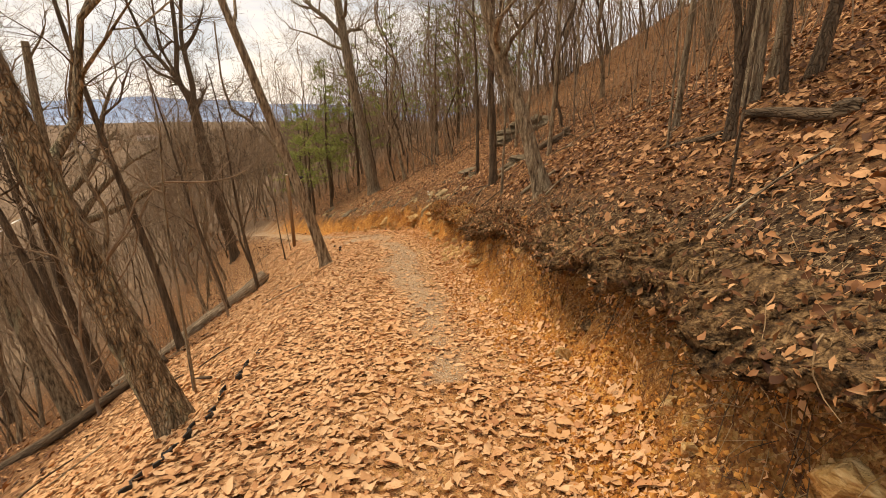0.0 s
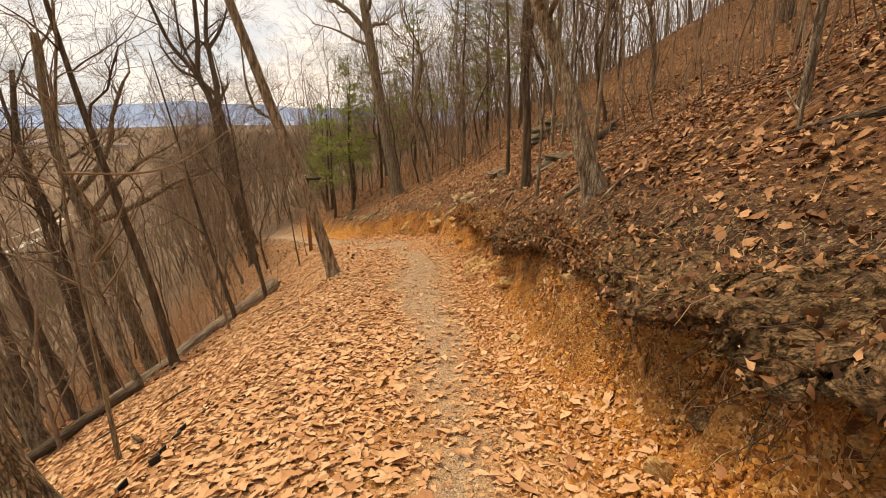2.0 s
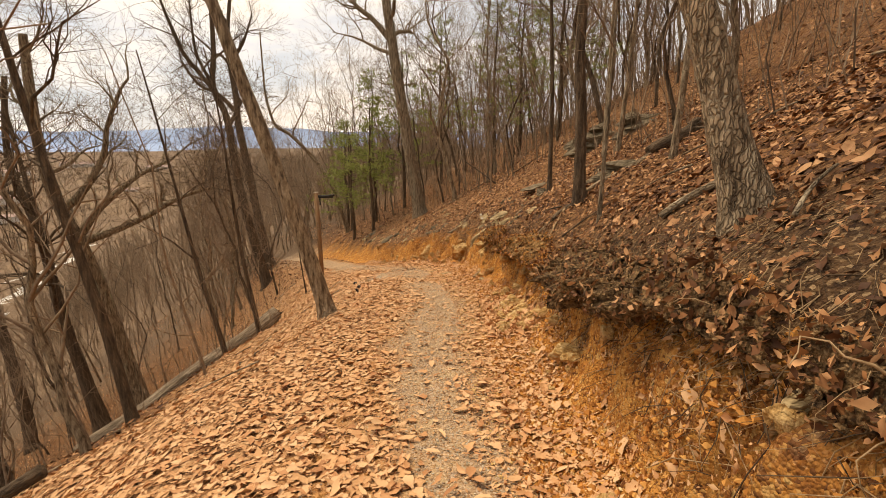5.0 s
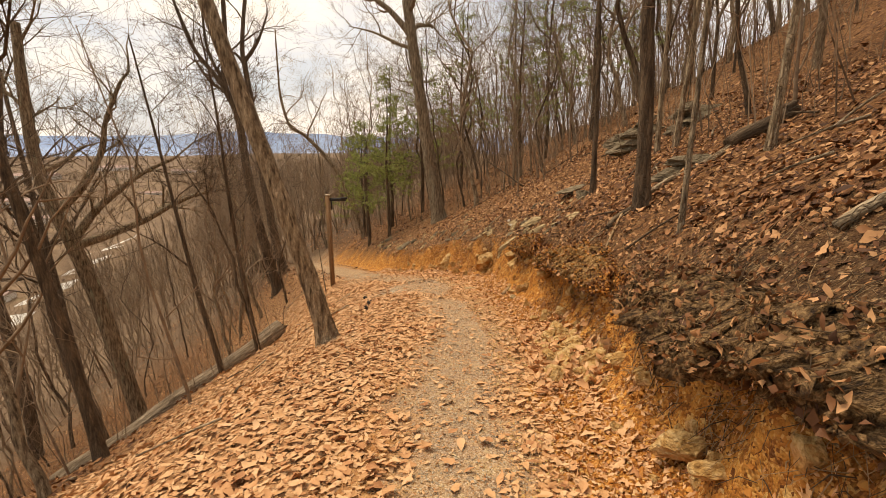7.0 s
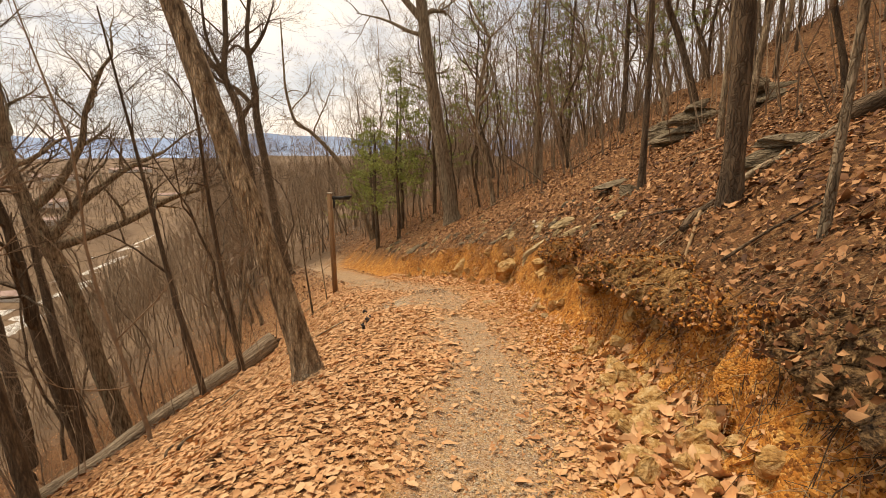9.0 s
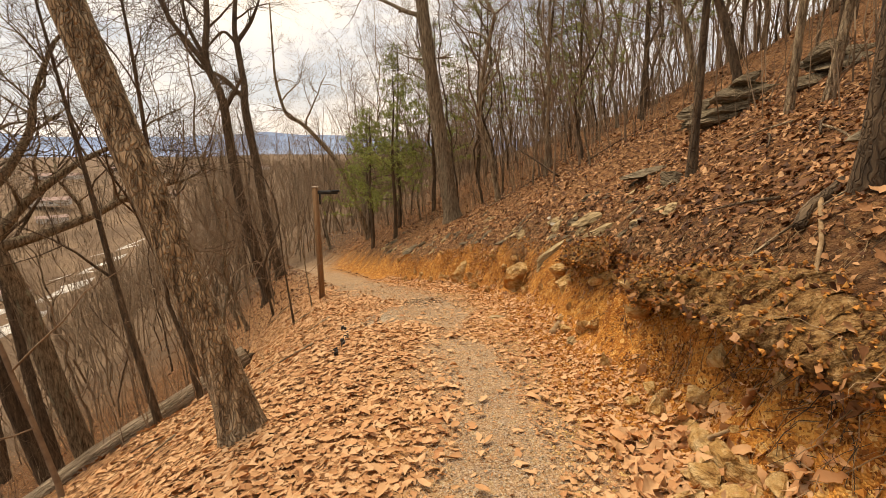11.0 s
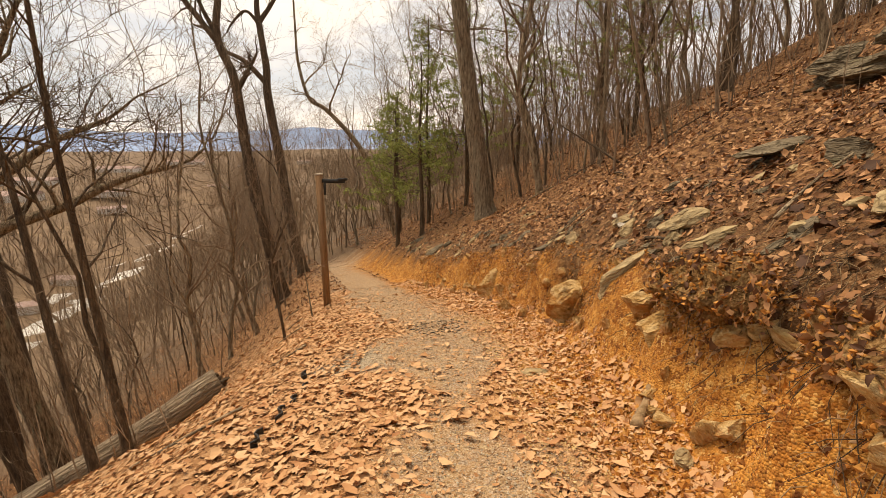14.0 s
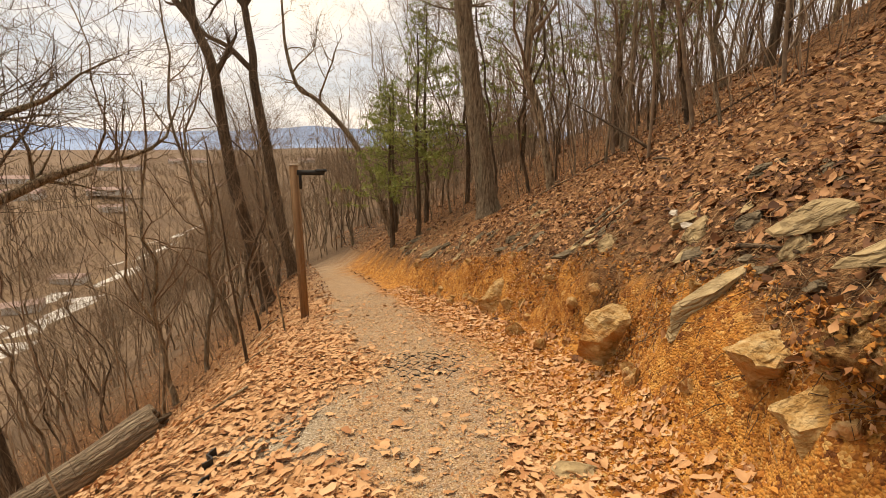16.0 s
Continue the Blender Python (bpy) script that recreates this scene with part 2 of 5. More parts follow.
def ground_material():
    """One sheet of forest soil, packed gravel, orange clay and dark humus, which also paints shade under the lip; the
    share of each is stored on the ground's vertices.
    """
    m = bpy.data.materials.new("trail_ground")
    m.use_nodes = True
    n, l = m.node_tree.nodes, m.node_tree.links
    b = n["Principled BSDF"]
    b.inputs["Roughness"].default_value = 0.92
    b.inputs["Specular IOR Level"].default_value = 0.2
    co = n.new("ShaderNodeTexCoord")
    at = n.new("ShaderNodeAttribute")
    at.attribute_name = "soil"
    sp = n.new("ShaderNodeSeparateColor")
    l.new(at.outputs["Color"], sp.inputs["Color"])

    def ramp(scale, stops, detail=8):
        no = n.new("ShaderNodeTexNoise")
        no.inputs["Scale"].default_value, no.inputs["Detail"].default_value, no.inputs["Roughness"].default_value = scale, detail, 0.7
        l.new(co.outputs["Object"], no.inputs["Vector"])
        r = n.new("ShaderNodeValToRGB")
        e = r.color_ramp.elements
        while len(e) < len(stops):
            e.new(0.5)
        for k, (pos, c) in zip(e, stops):
            k.position, k.color = pos, (*c, 1)
        l.new(no.outputs["Fac"], r.inputs["Fac"])
        return r.outputs["Color"]

    def mix(f, a, c):
        x = n.new("ShaderNodeMix")
        x.data_type = "RGBA"
        l.new(f, x.inputs["Factor"])
        l.new(a, x.inputs["A"])
        l.new(c, x.inputs["B"])
        return x.outputs["Result"]

    duff = ramp(14, [(0.3, (0.055, 0.025, 0.011)), (0.5, (0.15, 0.07, 0.029)), (0.7, (0.29, 0.15, 0.064))])
    gravel = ramp(60, [(0.32, (0.26, 0.205, 0.135)), (0.5, (0.43, 0.35, 0.24)), (0.68, (0.58, 0.49, 0.36))])
    clay = ramp(5, [(0.34, (0.20, 0.06, 0.013)), (0.46, (0.44, 0.165, 0.032)), (0.56, (0.64, 0.285, 0.062)), (0.70, (0.78, 0.45, 0.135))])
    humus_shade = ramp(16, [(0.3, (0.02, 0.013, 0.008)), (0.55, (0.065, 0.04, 0.022)), (0.72, (0.16, 0.10, 0.05))])
    def grit(scale, stops, base, amount):
        g = n.new("ShaderNodeTexVoronoi")
        g.inputs["Scale"].default_value = scale
        l.new(co.outputs["Object"], g.inputs["Vector"])
        gs = n.new("ShaderNodeSeparateColor")
        l.new(g.outputs["Color"], gs.inputs["Color"])
        r = n.new("ShaderNodeValToRGB")
        e = r.color_ramp.elements
        while len(e) < len(stops):
            e.new(0.5)
        for k, (pos, col) in zip(e, stops):
            k.position, k.color = pos, (*col, 1)
        l.new(gs.outputs["Red"], r.inputs["Fac"])
        f = n.new("ShaderNodeMath")
        f.operation = "LESS_THAN"
        f.inputs[1].default_value = amount
        l.new(gs.outputs["Green"], f.inputs[0])
        return mix(f.outputs["Value"], base, r.outputs["Color"]), g.outputs["Distance"]

    clay, _ = grit(24, [(0.08, (0.16, 0.052, 0.014)), (0.35, (0.42, 0.165, 0.035)), (0.7, (0.58, 0.275, 0.062)), (0.95, (0.72, 0.44, 0.16))], clay, 0.30)
    clay, lump = grit(75, [(0.1, (0.20, 0.07, 0.018)), (0.45, (0.46, 0.19, 0.04)), (0.95, (0.68, 0.37, 0.12))], clay, 0.34)
    humus_shade, _ = grit(60, [(0.2, (0.02, 0.012, 0.008)), (0.6, (0.10, 0.06, 0.03)), (0.97, (0.36, 0.25, 0.14))], humus_shade, 0.5)
    gravel, _ = grit(95, [(0.1, (0.19, 0.145, 0.095)), (0.5, (0.42, 0.345, 0.24)), (0.95, (0.64, 0.56, 0.44))], gravel, 0.55)
    vo = n.new("ShaderNodeTexVoronoi")
    vo.inputs["Scale"].default_value = 24
    wv = n.new("ShaderNodeTexNoise")
    wv.inputs["Scale"].default_value = 22
    wx = n.new("ShaderNodeMix")
    wx.data_type = "VECTOR"
    wx.inputs["Factor"].default_value = 0.07
    l.new(co.outputs["Object"], wv.inputs["Vector"])
    l.new(co.outputs["Object"], wx.inputs["A"])
    l.new(wv.outputs["Color"], wx.inputs["B"])
    l.new(wx.outputs["Result"], vo.inputs["Vector"])
    vs = n.new("ShaderNodeSeparateColor")
    l.new(vo.outputs["Color"], vs.inputs["Color"])
    vr = n.new("ShaderNodeValToRGB")
    e = vr.color_ramp.elements
    while len(e) < 4:
        e.new(0.5)
    for k, (pos, col) in zip(e, [(0.08, (0.05, 0.021, 0.009)), (0.35, (0.14, 0.06, 0.024)), (0.7, (0.26, 0.118, 0.045)), (0.95, (0.40, 0.215, 0.092))]):
        k.position, k.color = pos, (*col, 1)
    l.new(vs.outputs["Red"], vr.inputs["Fac"])
    vp = n.new("ShaderNodeValToRGB")
    e = vp.color_ramp.elements
    while len(e) < 4:
        e.new(0.5)
    for k, (pos, col) in zip(e, [(0.04, (0.10, 0.045, 0.02)), (0.18, (0.34, 0.165, 0.07)), (0.6, (0.52, 0.28, 0.13)), (0.95, (0.64, 0.39, 0.205))]):
        k.position, k.color = pos, (*col, 1)
    l.new(vs.outputs["Red"], vp.inputs["Fac"])
    la = n.new("ShaderNodeAttribute")
    la.attribute_name = "litter"
    blend = n.new("ShaderNodeMix")
    blend.data_type = "RGBA"
    blend.inputs["Factor"].default_value = 0.6
    l.new(duff, blend.inputs["A"])
    l.new(vr.outputs["Color"], blend.inputs["B"])
    floor = ramp(0.05, [(0.3, (0.11, 0.072, 0.044)), (0.5, (0.18, 0.12, 0.074)), (0.62, (0.24, 0.162, 0.098)), (0.75, (0.20, 0.18, 0.09))])
    pale = mix(la.outputs["Fac"], blend.outputs["Result"], vp.outputs["Color"])
    duff = mix(at.outputs["Alpha"], pale, floor)
    c = mix(sp.outputs["Red"], duff, gravel)
    c = mix(sp.outputs["Green"], c, clay)
    c = mix(sp.outputs["Blue"], c, humus_shade)
    l.new(c, b.inputs["Base Color"])
    nb = n.new("ShaderNodeTexNoise")
    nb.inputs["Scale"].default_value, nb.inputs["Detail"].default_value = 34, 7
    l.new(co.outputs["Object"], nb.inputs["Vector"])
    bp = n.new("ShaderNodeBump")
    bp.inputs["Strength"].default_value, bp.inputs["Distance"].default_value = 0.8, 0.03
    hm = n.new("ShaderNodeMath")
    hm.operation = "MULTIPLY_ADD"
    hm.inputs[1].default_value = -0.6
    l.new(lump, hm.inputs[0])
    l.new(nb.outputs["Fac"], hm.inputs[2])
    l.new(hm.outputs["Value"], bp.inputs["Height"])
    l.new(bp.outputs["Normal"], b.inputs["Normal"])
    return m


M_GROUND = ground_material()

# ---- the lie of the land ----
# the trail's middle line: x, y, height
TRAIL = [(0.27, -10.67, 1.75), (0.09, -3.56, 0.56), (0.04, 0.0, 0.0), (0.04, 2.58, -0.48), (-0.27, 4.98, -0.91), (-0.76, 7.91, -1.36),
         (-0.93, 10.13, -1.74), (-1.29, 11.64, -1.97), (-1.73, 13.33, -2.22), (-2.44, 15.11, -2.54), (-4.0, 17.78, -3.3), (-5.45, 20.0, -3.98),
         (-7.55, 23.11, -4.75), (-10.31, 27.02, -5.6), (-13.78, 32.0, -6.9), (-29.33, 53.33, -11.8), (-70, 110, -20), (-330, 470, -32)]
UPHILL = [(0, 0), (0.71, 0.03), (0.98, 0.12), (1.14, 0.28), (1.30, 0.76), (1.46, 0.98), (1.96, 1.42), (2.93, 2.12), (4.89, 3.24), (8.9, 5.6), (22.2, 12.0), (45, 19), (90, 22), (178, 20), (600, 10)]
DOWNHILL = [(0, 0), (0.71, -0.02), (1.24, -0.11), (1.78, -0.23), (2.4, -0.55), (3.38, -1.14), (6.76, -3.07), (17.8, -9.2), (40, -19), (58, -24), (80, -26), (600, -26)]
# how far the bank's foot is set back along the trail
SETBACK = [(-5, 0.0), (2.6, 0.05), (3.4, 0.14), (4.4, -0.06), (5.4, -0.05), (7.3, 0.14), (9.0, 0.18), (11.5, 0.24), (13.5, 0.27), (15.5, 0.34), (17.5, 0.42), (25, 0.35), (40, 0.2)]
LINE_Y = np.concatenate([np.linspace(TRAIL[0][1], 60, 820), np.linspace(61, TRAIL[-1][1], 130)])
LINE = np.stack([np.interp(LINE_Y, [p[1] for p in TRAIL], [p[0] for p in TRAIL]), LINE_Y, np.interp(LINE_Y, [p[1] for p in TRAIL], [p[2] for p in TRAIL])], 1)
for _ in range(12):
    LINE[1:-1] = (LINE[:-2] + 2 * LINE[1:-1] + LINE[2:]) / 4
TANGENT = np.gradient(LINE[:, :2], axis=0)
TANGENT /= np.linalg.norm(TANGENT, axis=1)[:, None]


def lattice(x, y, seed):
    """Smooth value noise in -1..1."""
    xi, yi = np.floor(x), np.floor(y)
    fx, fy = x - xi, y - yi
    fx, fy = fx * fx * (3 - 2 * fx), fy * fy * (3 - 2 * fy)

    def h(a, b):
        v = np.sin(a * 127.1 + b * 311.7 + seed * 74.7) * 43758.5453
        return (v - np.floor(v)) * 2 - 1
    return (h(xi, yi) * (1 - fx) + h(xi + 1, yi) * fx) * (1 - fy) + (h(xi, yi + 1) * (1 - fx) + h(xi + 1, yi + 1) * fx) * fy


def rough_noise(x, y, scale, seed, octaves=3):
    v, a = 0, 1.0
    for o in range(octaves):
        v = v + a * lattice(x * scale * 2 ** o, y * scale * 2 ** o, seed + o)
        a *= 0.5
    return v


def lie(x, y):
    """Height of the land, offset from the trail's middle (right is positive) and the trail's y there."""
    x, y = np.atleast_1d(np.asarray(x, float)), np.atleast_1d(np.asarray(y, float))
    idx = np.empty(len(x), int)
    for a in range(0, len(x), 20000):
        s = slice(a, a + 20000)
        idx[s] = np.argmin((LINE[None, :, 0] - x[s, None]) ** 2 + (LINE[None, :, 1] - y[s, None]) ** 2, axis=1)
    c, t = LINE[idx], TANGENT[idx]
    dx, dy = x - c[:, 0], y - c[:, 1]
    side = np.sign(dx * t[:, 1] - dy * t[:, 0])
    d = np.hypot(dx, dy)
    yc = c[:, 1]
    back = np.interp(yc, [p[0] for p in SETBACK], [p[1] for p in SETBACK])
    wob = 0.10 * rough_noise(x, y, 0.9, 3) * np.clip((d - 0.6) / 0.5, 0, 1)
    up = np.interp(np.maximum(d - back * np.clip(d / 1.2, 0, 1) + wob, 0), [p[0] for p in UPHILL], [p[1] for p in UPHILL])
    up *= np.interp(yc, [0, 17, 22, 60, 120], [1, 0.98, 0.80, 0.72, 0.4])
    down = np.interp(d, [p[0] for p in DOWNHILL], [p[1] for p in DOWNHILL]) * np.interp(yc, [18, 26, 60], [1, 1.15, 1.1])
    down = down * (1 + np.interp(yc, [15, 19.5, 27, 40], [0, 0.5, 0.5, 0.15]) * np.exp(-(d / 9) ** 2))
    off = side * d
    z = c[:, 2] + np.where(side > 0, up, down)
    rough = 0.03 * np.clip(np.abs(off) - 0.5, 0, 1) + 0.05 * np.clip((np.abs(off) - 1.5) / 3, 0, 4)
    z = z + rough * rough_noise(x, y, 0.8, 11) + 0.012 * rough_noise(x, y, 5.0, 21) * np.clip(np.abs(off), 0.2, 1.2)
    face = np.exp(-((off - 1.28 - back) / 0.22) ** 2)
    z = z + face * (0.11 * rough_noise(x, y, 2.6, 31) + 0.045 * rough_noise(x, y, 9.0, 37, 2))
    far = np.clip((np.abs(off) - 70) / 60, 0, 1)
    z = np.where((side < 0) | (off > 170), z * (1 - far) + far * (np.where(side < 0, -41.0, z) + 1.5 * lattice(x / 90, y / 90, 5)), z)
    return z, off, yc


def ground_z(x, y):
    return float(lie(x, y)[0][0])


def slope_normal(x, y, e=0.08):
    zx = (lie(x + e, y)[0] - lie(x - e, y)[0]) / (2 * e)
    zy = (lie(x, y + e)[0] - lie(x, y - e)[0]) / (2 * e)
    v = np.stack([-zx, -zy, np.ones_like(zx)], 1)
    return v / np.linalg.norm(v, axis=1)[:, None]


def bulk(name, verts, faces, mat, parent=None, smooth=False):
    """One mesh object from arrays."""
    me = bpy.data.meshes.new(name)
    verts, faces = np.asarray(verts, np.float32), np.asarray(faces, np.int32)
    k = faces.shape[1]
    me.vertices.add(len(verts))
    me.vertices.foreach_set("co", verts.ravel())
    me.loops.add(faces.size)
    me.loops.foreach_set("vertex_index", faces.ravel())
    me.polygons.add(len(faces))
    me.polygons.foreach_set("loop_start", np.arange(0, faces.size, k, dtype=np.int32))
    me.polygons.foreach_set("use_smooth", np.full(len(faces), smooth))
    me.update(calc_edges=True)
    me.materials.append(mat)
    ob = new(name, me)
    ob.parent = parent
    return ob


def part(name, bm, mat, parent=None, label="", smooth=True):
    me = bpy.data.meshes.new(name)
    for f in bm.faces:
        f.smooth = smooth
    bm.to_mesh(me)
    bm.free()
    me.materials.append(mat)
    ob = new(name, me)
    ob.parent = parent
    if label:
        ob["label"] = label
    return ob


def axis_lines(fine_a, fine_b, step, reach_a, reach_b):
    mid = np.arange(fine_a, fine_b, step)
    lo = fine_a - np.cumsum(step * 1.16 ** np.arange(1, 90))
    hi = mid[-1] + np.cumsum(step * 1.16 ** np.arange(1, 90))
    lo, hi = lo[lo > reach_a], hi[hi < reach_b]
    return np.concatenate([[reach_a], lo[::-1], mid, hi, [reach_b]])


gx, gy = axis_lines(-6.5, 4.2, 0.055, -4500, 1500), axis_lines(-1.5, 21.5, 0.075, -1500, 4700)
GX, GY = [a.ravel() for a in np.meshgrid(gx, gy)]
GZ, GOFF, GYC = lie(GX, GY)
back = np.interp(GYC, [p[0] for p in SETBACK], [p[1] for p in SETBACK])
bank = np.exp(-((GOFF - 1.24 - back) / 0.24) ** 2)
GXD = GX + bank * 0.07 * rough_noise(GX * 0 + GZ, GY, 4.0, 51)
nx_, ny_ = len(gx), len(gy)
ii = (np.arange(ny_ - 1)[:, None] * nx_ + np.arange(nx_ - 1)[None, :]).ravel()
ground = bulk("ground", np.stack([GXD, GY, GZ], 1), np.stack([ii, ii + 1, ii + nx_ + 1, ii + nx_], 1), M_GROUND, smooth=True)
tagged(ground, "steep wooded hillside with a packed trail cut into orange clay", "ground", kind="structure")


def ramp01(v, a, b):
    return np.clip((v - a) / (b - a), 0, 1)


def bareness(off, yc, x, y):
    """Where packed gravel shows through the leaves."""
    n = 0.20 * rough_noise(x, y, 1.6, 61)
    mid = np.interp(yc, [3, 6, 9.5, 12.4, 13.7, 14.2, 14.8, 15.4, 17.5, 30], [0.1, 0.12, 0.04, 0.02, -0.05, -0.38, -0.1, 0.15, 0.0, 0.05])
    half = np.interp(yc, [2.8, 4.2, 6, 9, 11.7, 12.5, 12.8, 13.5, 13.8, 14.2, 15.2, 18, 21, 30], [0.0, 0.32, 0.40, 0.47, 0.54, 0.40, 0.06, 0.1, 0.55, 0.9, 0.66, 0.8, 0.78, 0.7])
    return ramp01(half - np.abs(off - mid) + n, -0.2, 0.22) * (half > 0.05)


gravel = bareness(GOFF, GYC, GX, GY)
nz = rough_noise(GX, GY, 1.7, 71)
clay = ramp01(GOFF + 0.15 * nz, 0.45, 0.8) * (1 - ramp01(GOFF - back + 0.10 * nz, 1.34, 1.46))
clay = np.maximum(clay, 0.35 * ramp01(0.9 - np.abs(GOFF), 0, 0.3)) * (1 - ramp01(GYC, 28, 34))
gravel = gravel * (1 - ramp01(GYC, 30, 36))
humus_shade = ramp01(GOFF - back + 0.08 * nz, 1.30, 1.42) * (1 - ramp01(GOFF - back + 0.2 * nz, 1.8, 2.5))
humus_shade *= np.interp(GYC, [0, 5, 8, 9.5, 13, 20], [1, 0.8, 0.6, 0.25, 0.3, 0.3])
# bank face below the lip: dark soil tone also paints the overhang's shade
humus_shade = np.maximum(humus_shade, ramp01(GOFF - back + 0.12 * nz, 0.86, 1.08) * (1 - ramp01(GOFF - back, 1.5, 1.8)) * np.interp(GYC, [0, 3, 5, 6.5, 8, 12, 13.2], [0.6, 0.6, 0.4, 0.12, 0.0, 0.0, 0.1]))
attr = ground.data.color_attributes.new("soil", "FLOAT_COLOR", "POINT")
attr.data.foreach_set("color", np.stack([gravel, clay, humus_shade, np.maximum(ramp01(np.abs(GOFF), 16, 34), ramp01(GYC, 29, 37))], 1).astype(np.float32).ravel())

litter = ground.data.attributes.new("litter", "FLOAT", "POINT")
litter.data.foreach_set("value", (0.85 * ramp01(GOFF, -6, -3.5) * np.maximum(1 - ramp01(GOFF, 1.0, 1.4), 0.3 * ramp01(GYC, 12, 16)) * (1 - ramp01(GYC, 24, 34)) * (1 - ramp01(GOFF, 5, 12))).astype(np.float32))

# ---- trees ----


def tube(V, F, pts, radii, sides, rough=0.0, seed=0.0, cap=False):
    """Append a tapered tube along pts to the vertex and face lists."""
    pts = [Vector(p) for p in pts]
    start = len(V)
    ref = Vector((0.31, 0.95, 0.1))
    for i, p in enumerate(pts):
        t = (pts[min(i + 1, len(pts) - 1)] - pts[max(i - 1, 0)]).normalized()
        u = t.cross(ref)
        u = u.normalized() if u.length > 1e-4 else t.orthogonal().normalized()
        w = t.cross(u)
        for s in range(sides):
            a = 2 * math.pi * s / sides
            q = u * math.cos(a) + w * math.sin(a)
            r = radii[i]
            if rough:
                r *= 1 + rough * (noise.noise((q.x * 4 + seed, q.y * 4, p.z * 1.3 + seed)) + 0.7 * noise.noise((q.x * 9, q.y * 9 + seed, p.z * 4)))
            V.append(tuple(p + q * r))
    for i in range(len(pts) - 1):
        for s in range(sides):
            a, b = start + i * sides + s, start + i * sides + (s + 1) % sides
            F.append((a, b, b + sides, a + sides))
    if cap:
        for ring, rev in ((0, True), (len(pts) - 1, False)):
            c = len(V)
            V.append(tuple(pts[ring]))
            for s in range(sides):
                a, b = start + ring * sides + s, start + ring * sides + (s + 1) % sides
                F.append((b, a, c, c) if rev else (a, b, c, c))


def mesh_of(name, V, F, mat, parent=None, label="", smooth=True):
    me = bpy.data.meshes.new(name)
    me.from_pydata(V, [], [tuple(dict.fromkeys(f)) for f in F])
    me.polygons.foreach_set("use_smooth", [smooth] * len(me.polygons))
    me.materials.append(mat)
    me.update()
    ob = new(name, me)
    ob.parent = parent
    if label:
        ob["label"] = label
    return ob


def grow(V, F, rng, start, way, length, radius, level, levels, sides, kids, up=0.25, crook=0.28):
    """A crooked branch with its side branches, down to twigs."""
    seg = max(2 if level > 1 else 3, int(4.5 - level + length * 0.8))
    pts, radii, p, d = [start.copy()], [radius], start.copy(), way.normalized()
    for i in range(seg):
        d = (d + Vector((rng.gauss(0, crook), rng.gauss(0, crook), rng.gauss(0, crook * 0.7) + up * 0.35))).normalized()
        p = p + d * (length / seg)
        pts.append(p.copy())
        radii.append(max(radius * (1 - 0.85 * (i + 1) / seg), 0.003))
    tube(V, F, pts, radii, sides[min(level, len(sides) - 1)])
    if level < levels:
        n = kids[min(level, len(kids) - 1)]
        for k in range(n):
            f = rng.uniform(0.25, 0.98)
            j = min(int(f * seg), seg - 1)
            q = pts[j].lerp(pts[j + 1], f * seg - j)
            axis = (pts[j + 1] - pts[j]).normalized()
            side = axis.orthogonal().normalized()
            side.rotate(Matrix.Rotation(rng.uniform(0, 6.28), 3, axis))
            w = axis * rng.uniform(0.5, 0.9) + side * rng.uniform(0.6, 1.0)
            grow(V, F, rng, q, w, length * rng.uniform(0.4, 0.68), max(radii[j] * rng.uniform(0.45, 0.7), 0.004), level + 1, levels, sides, kids, up, crook)


def smooth_line(pts, n):
    """A smooth run of n + 1 places through a few."""
    pts = [Vector(p) for p in pts]
    out = []
    for i in range(n + 1):
        u = i / n * (len(pts) - 1)
        j = min(int(u), len(pts) - 2)
        f = u - j
        p0, p1, p2, p3 = pts[max(j - 1, 0)], pts[j], pts[j + 1], pts[min(j + 2, len(pts) - 1)]
        out.append(0.5 * (2 * p1 + (p2 - p0) * f + (2 * p0 - 5 * p1 + 4 * p2 - p3) * f * f + (3 * p1 - p0 - 3 * p2 + p3) * f ** 3))
    return out


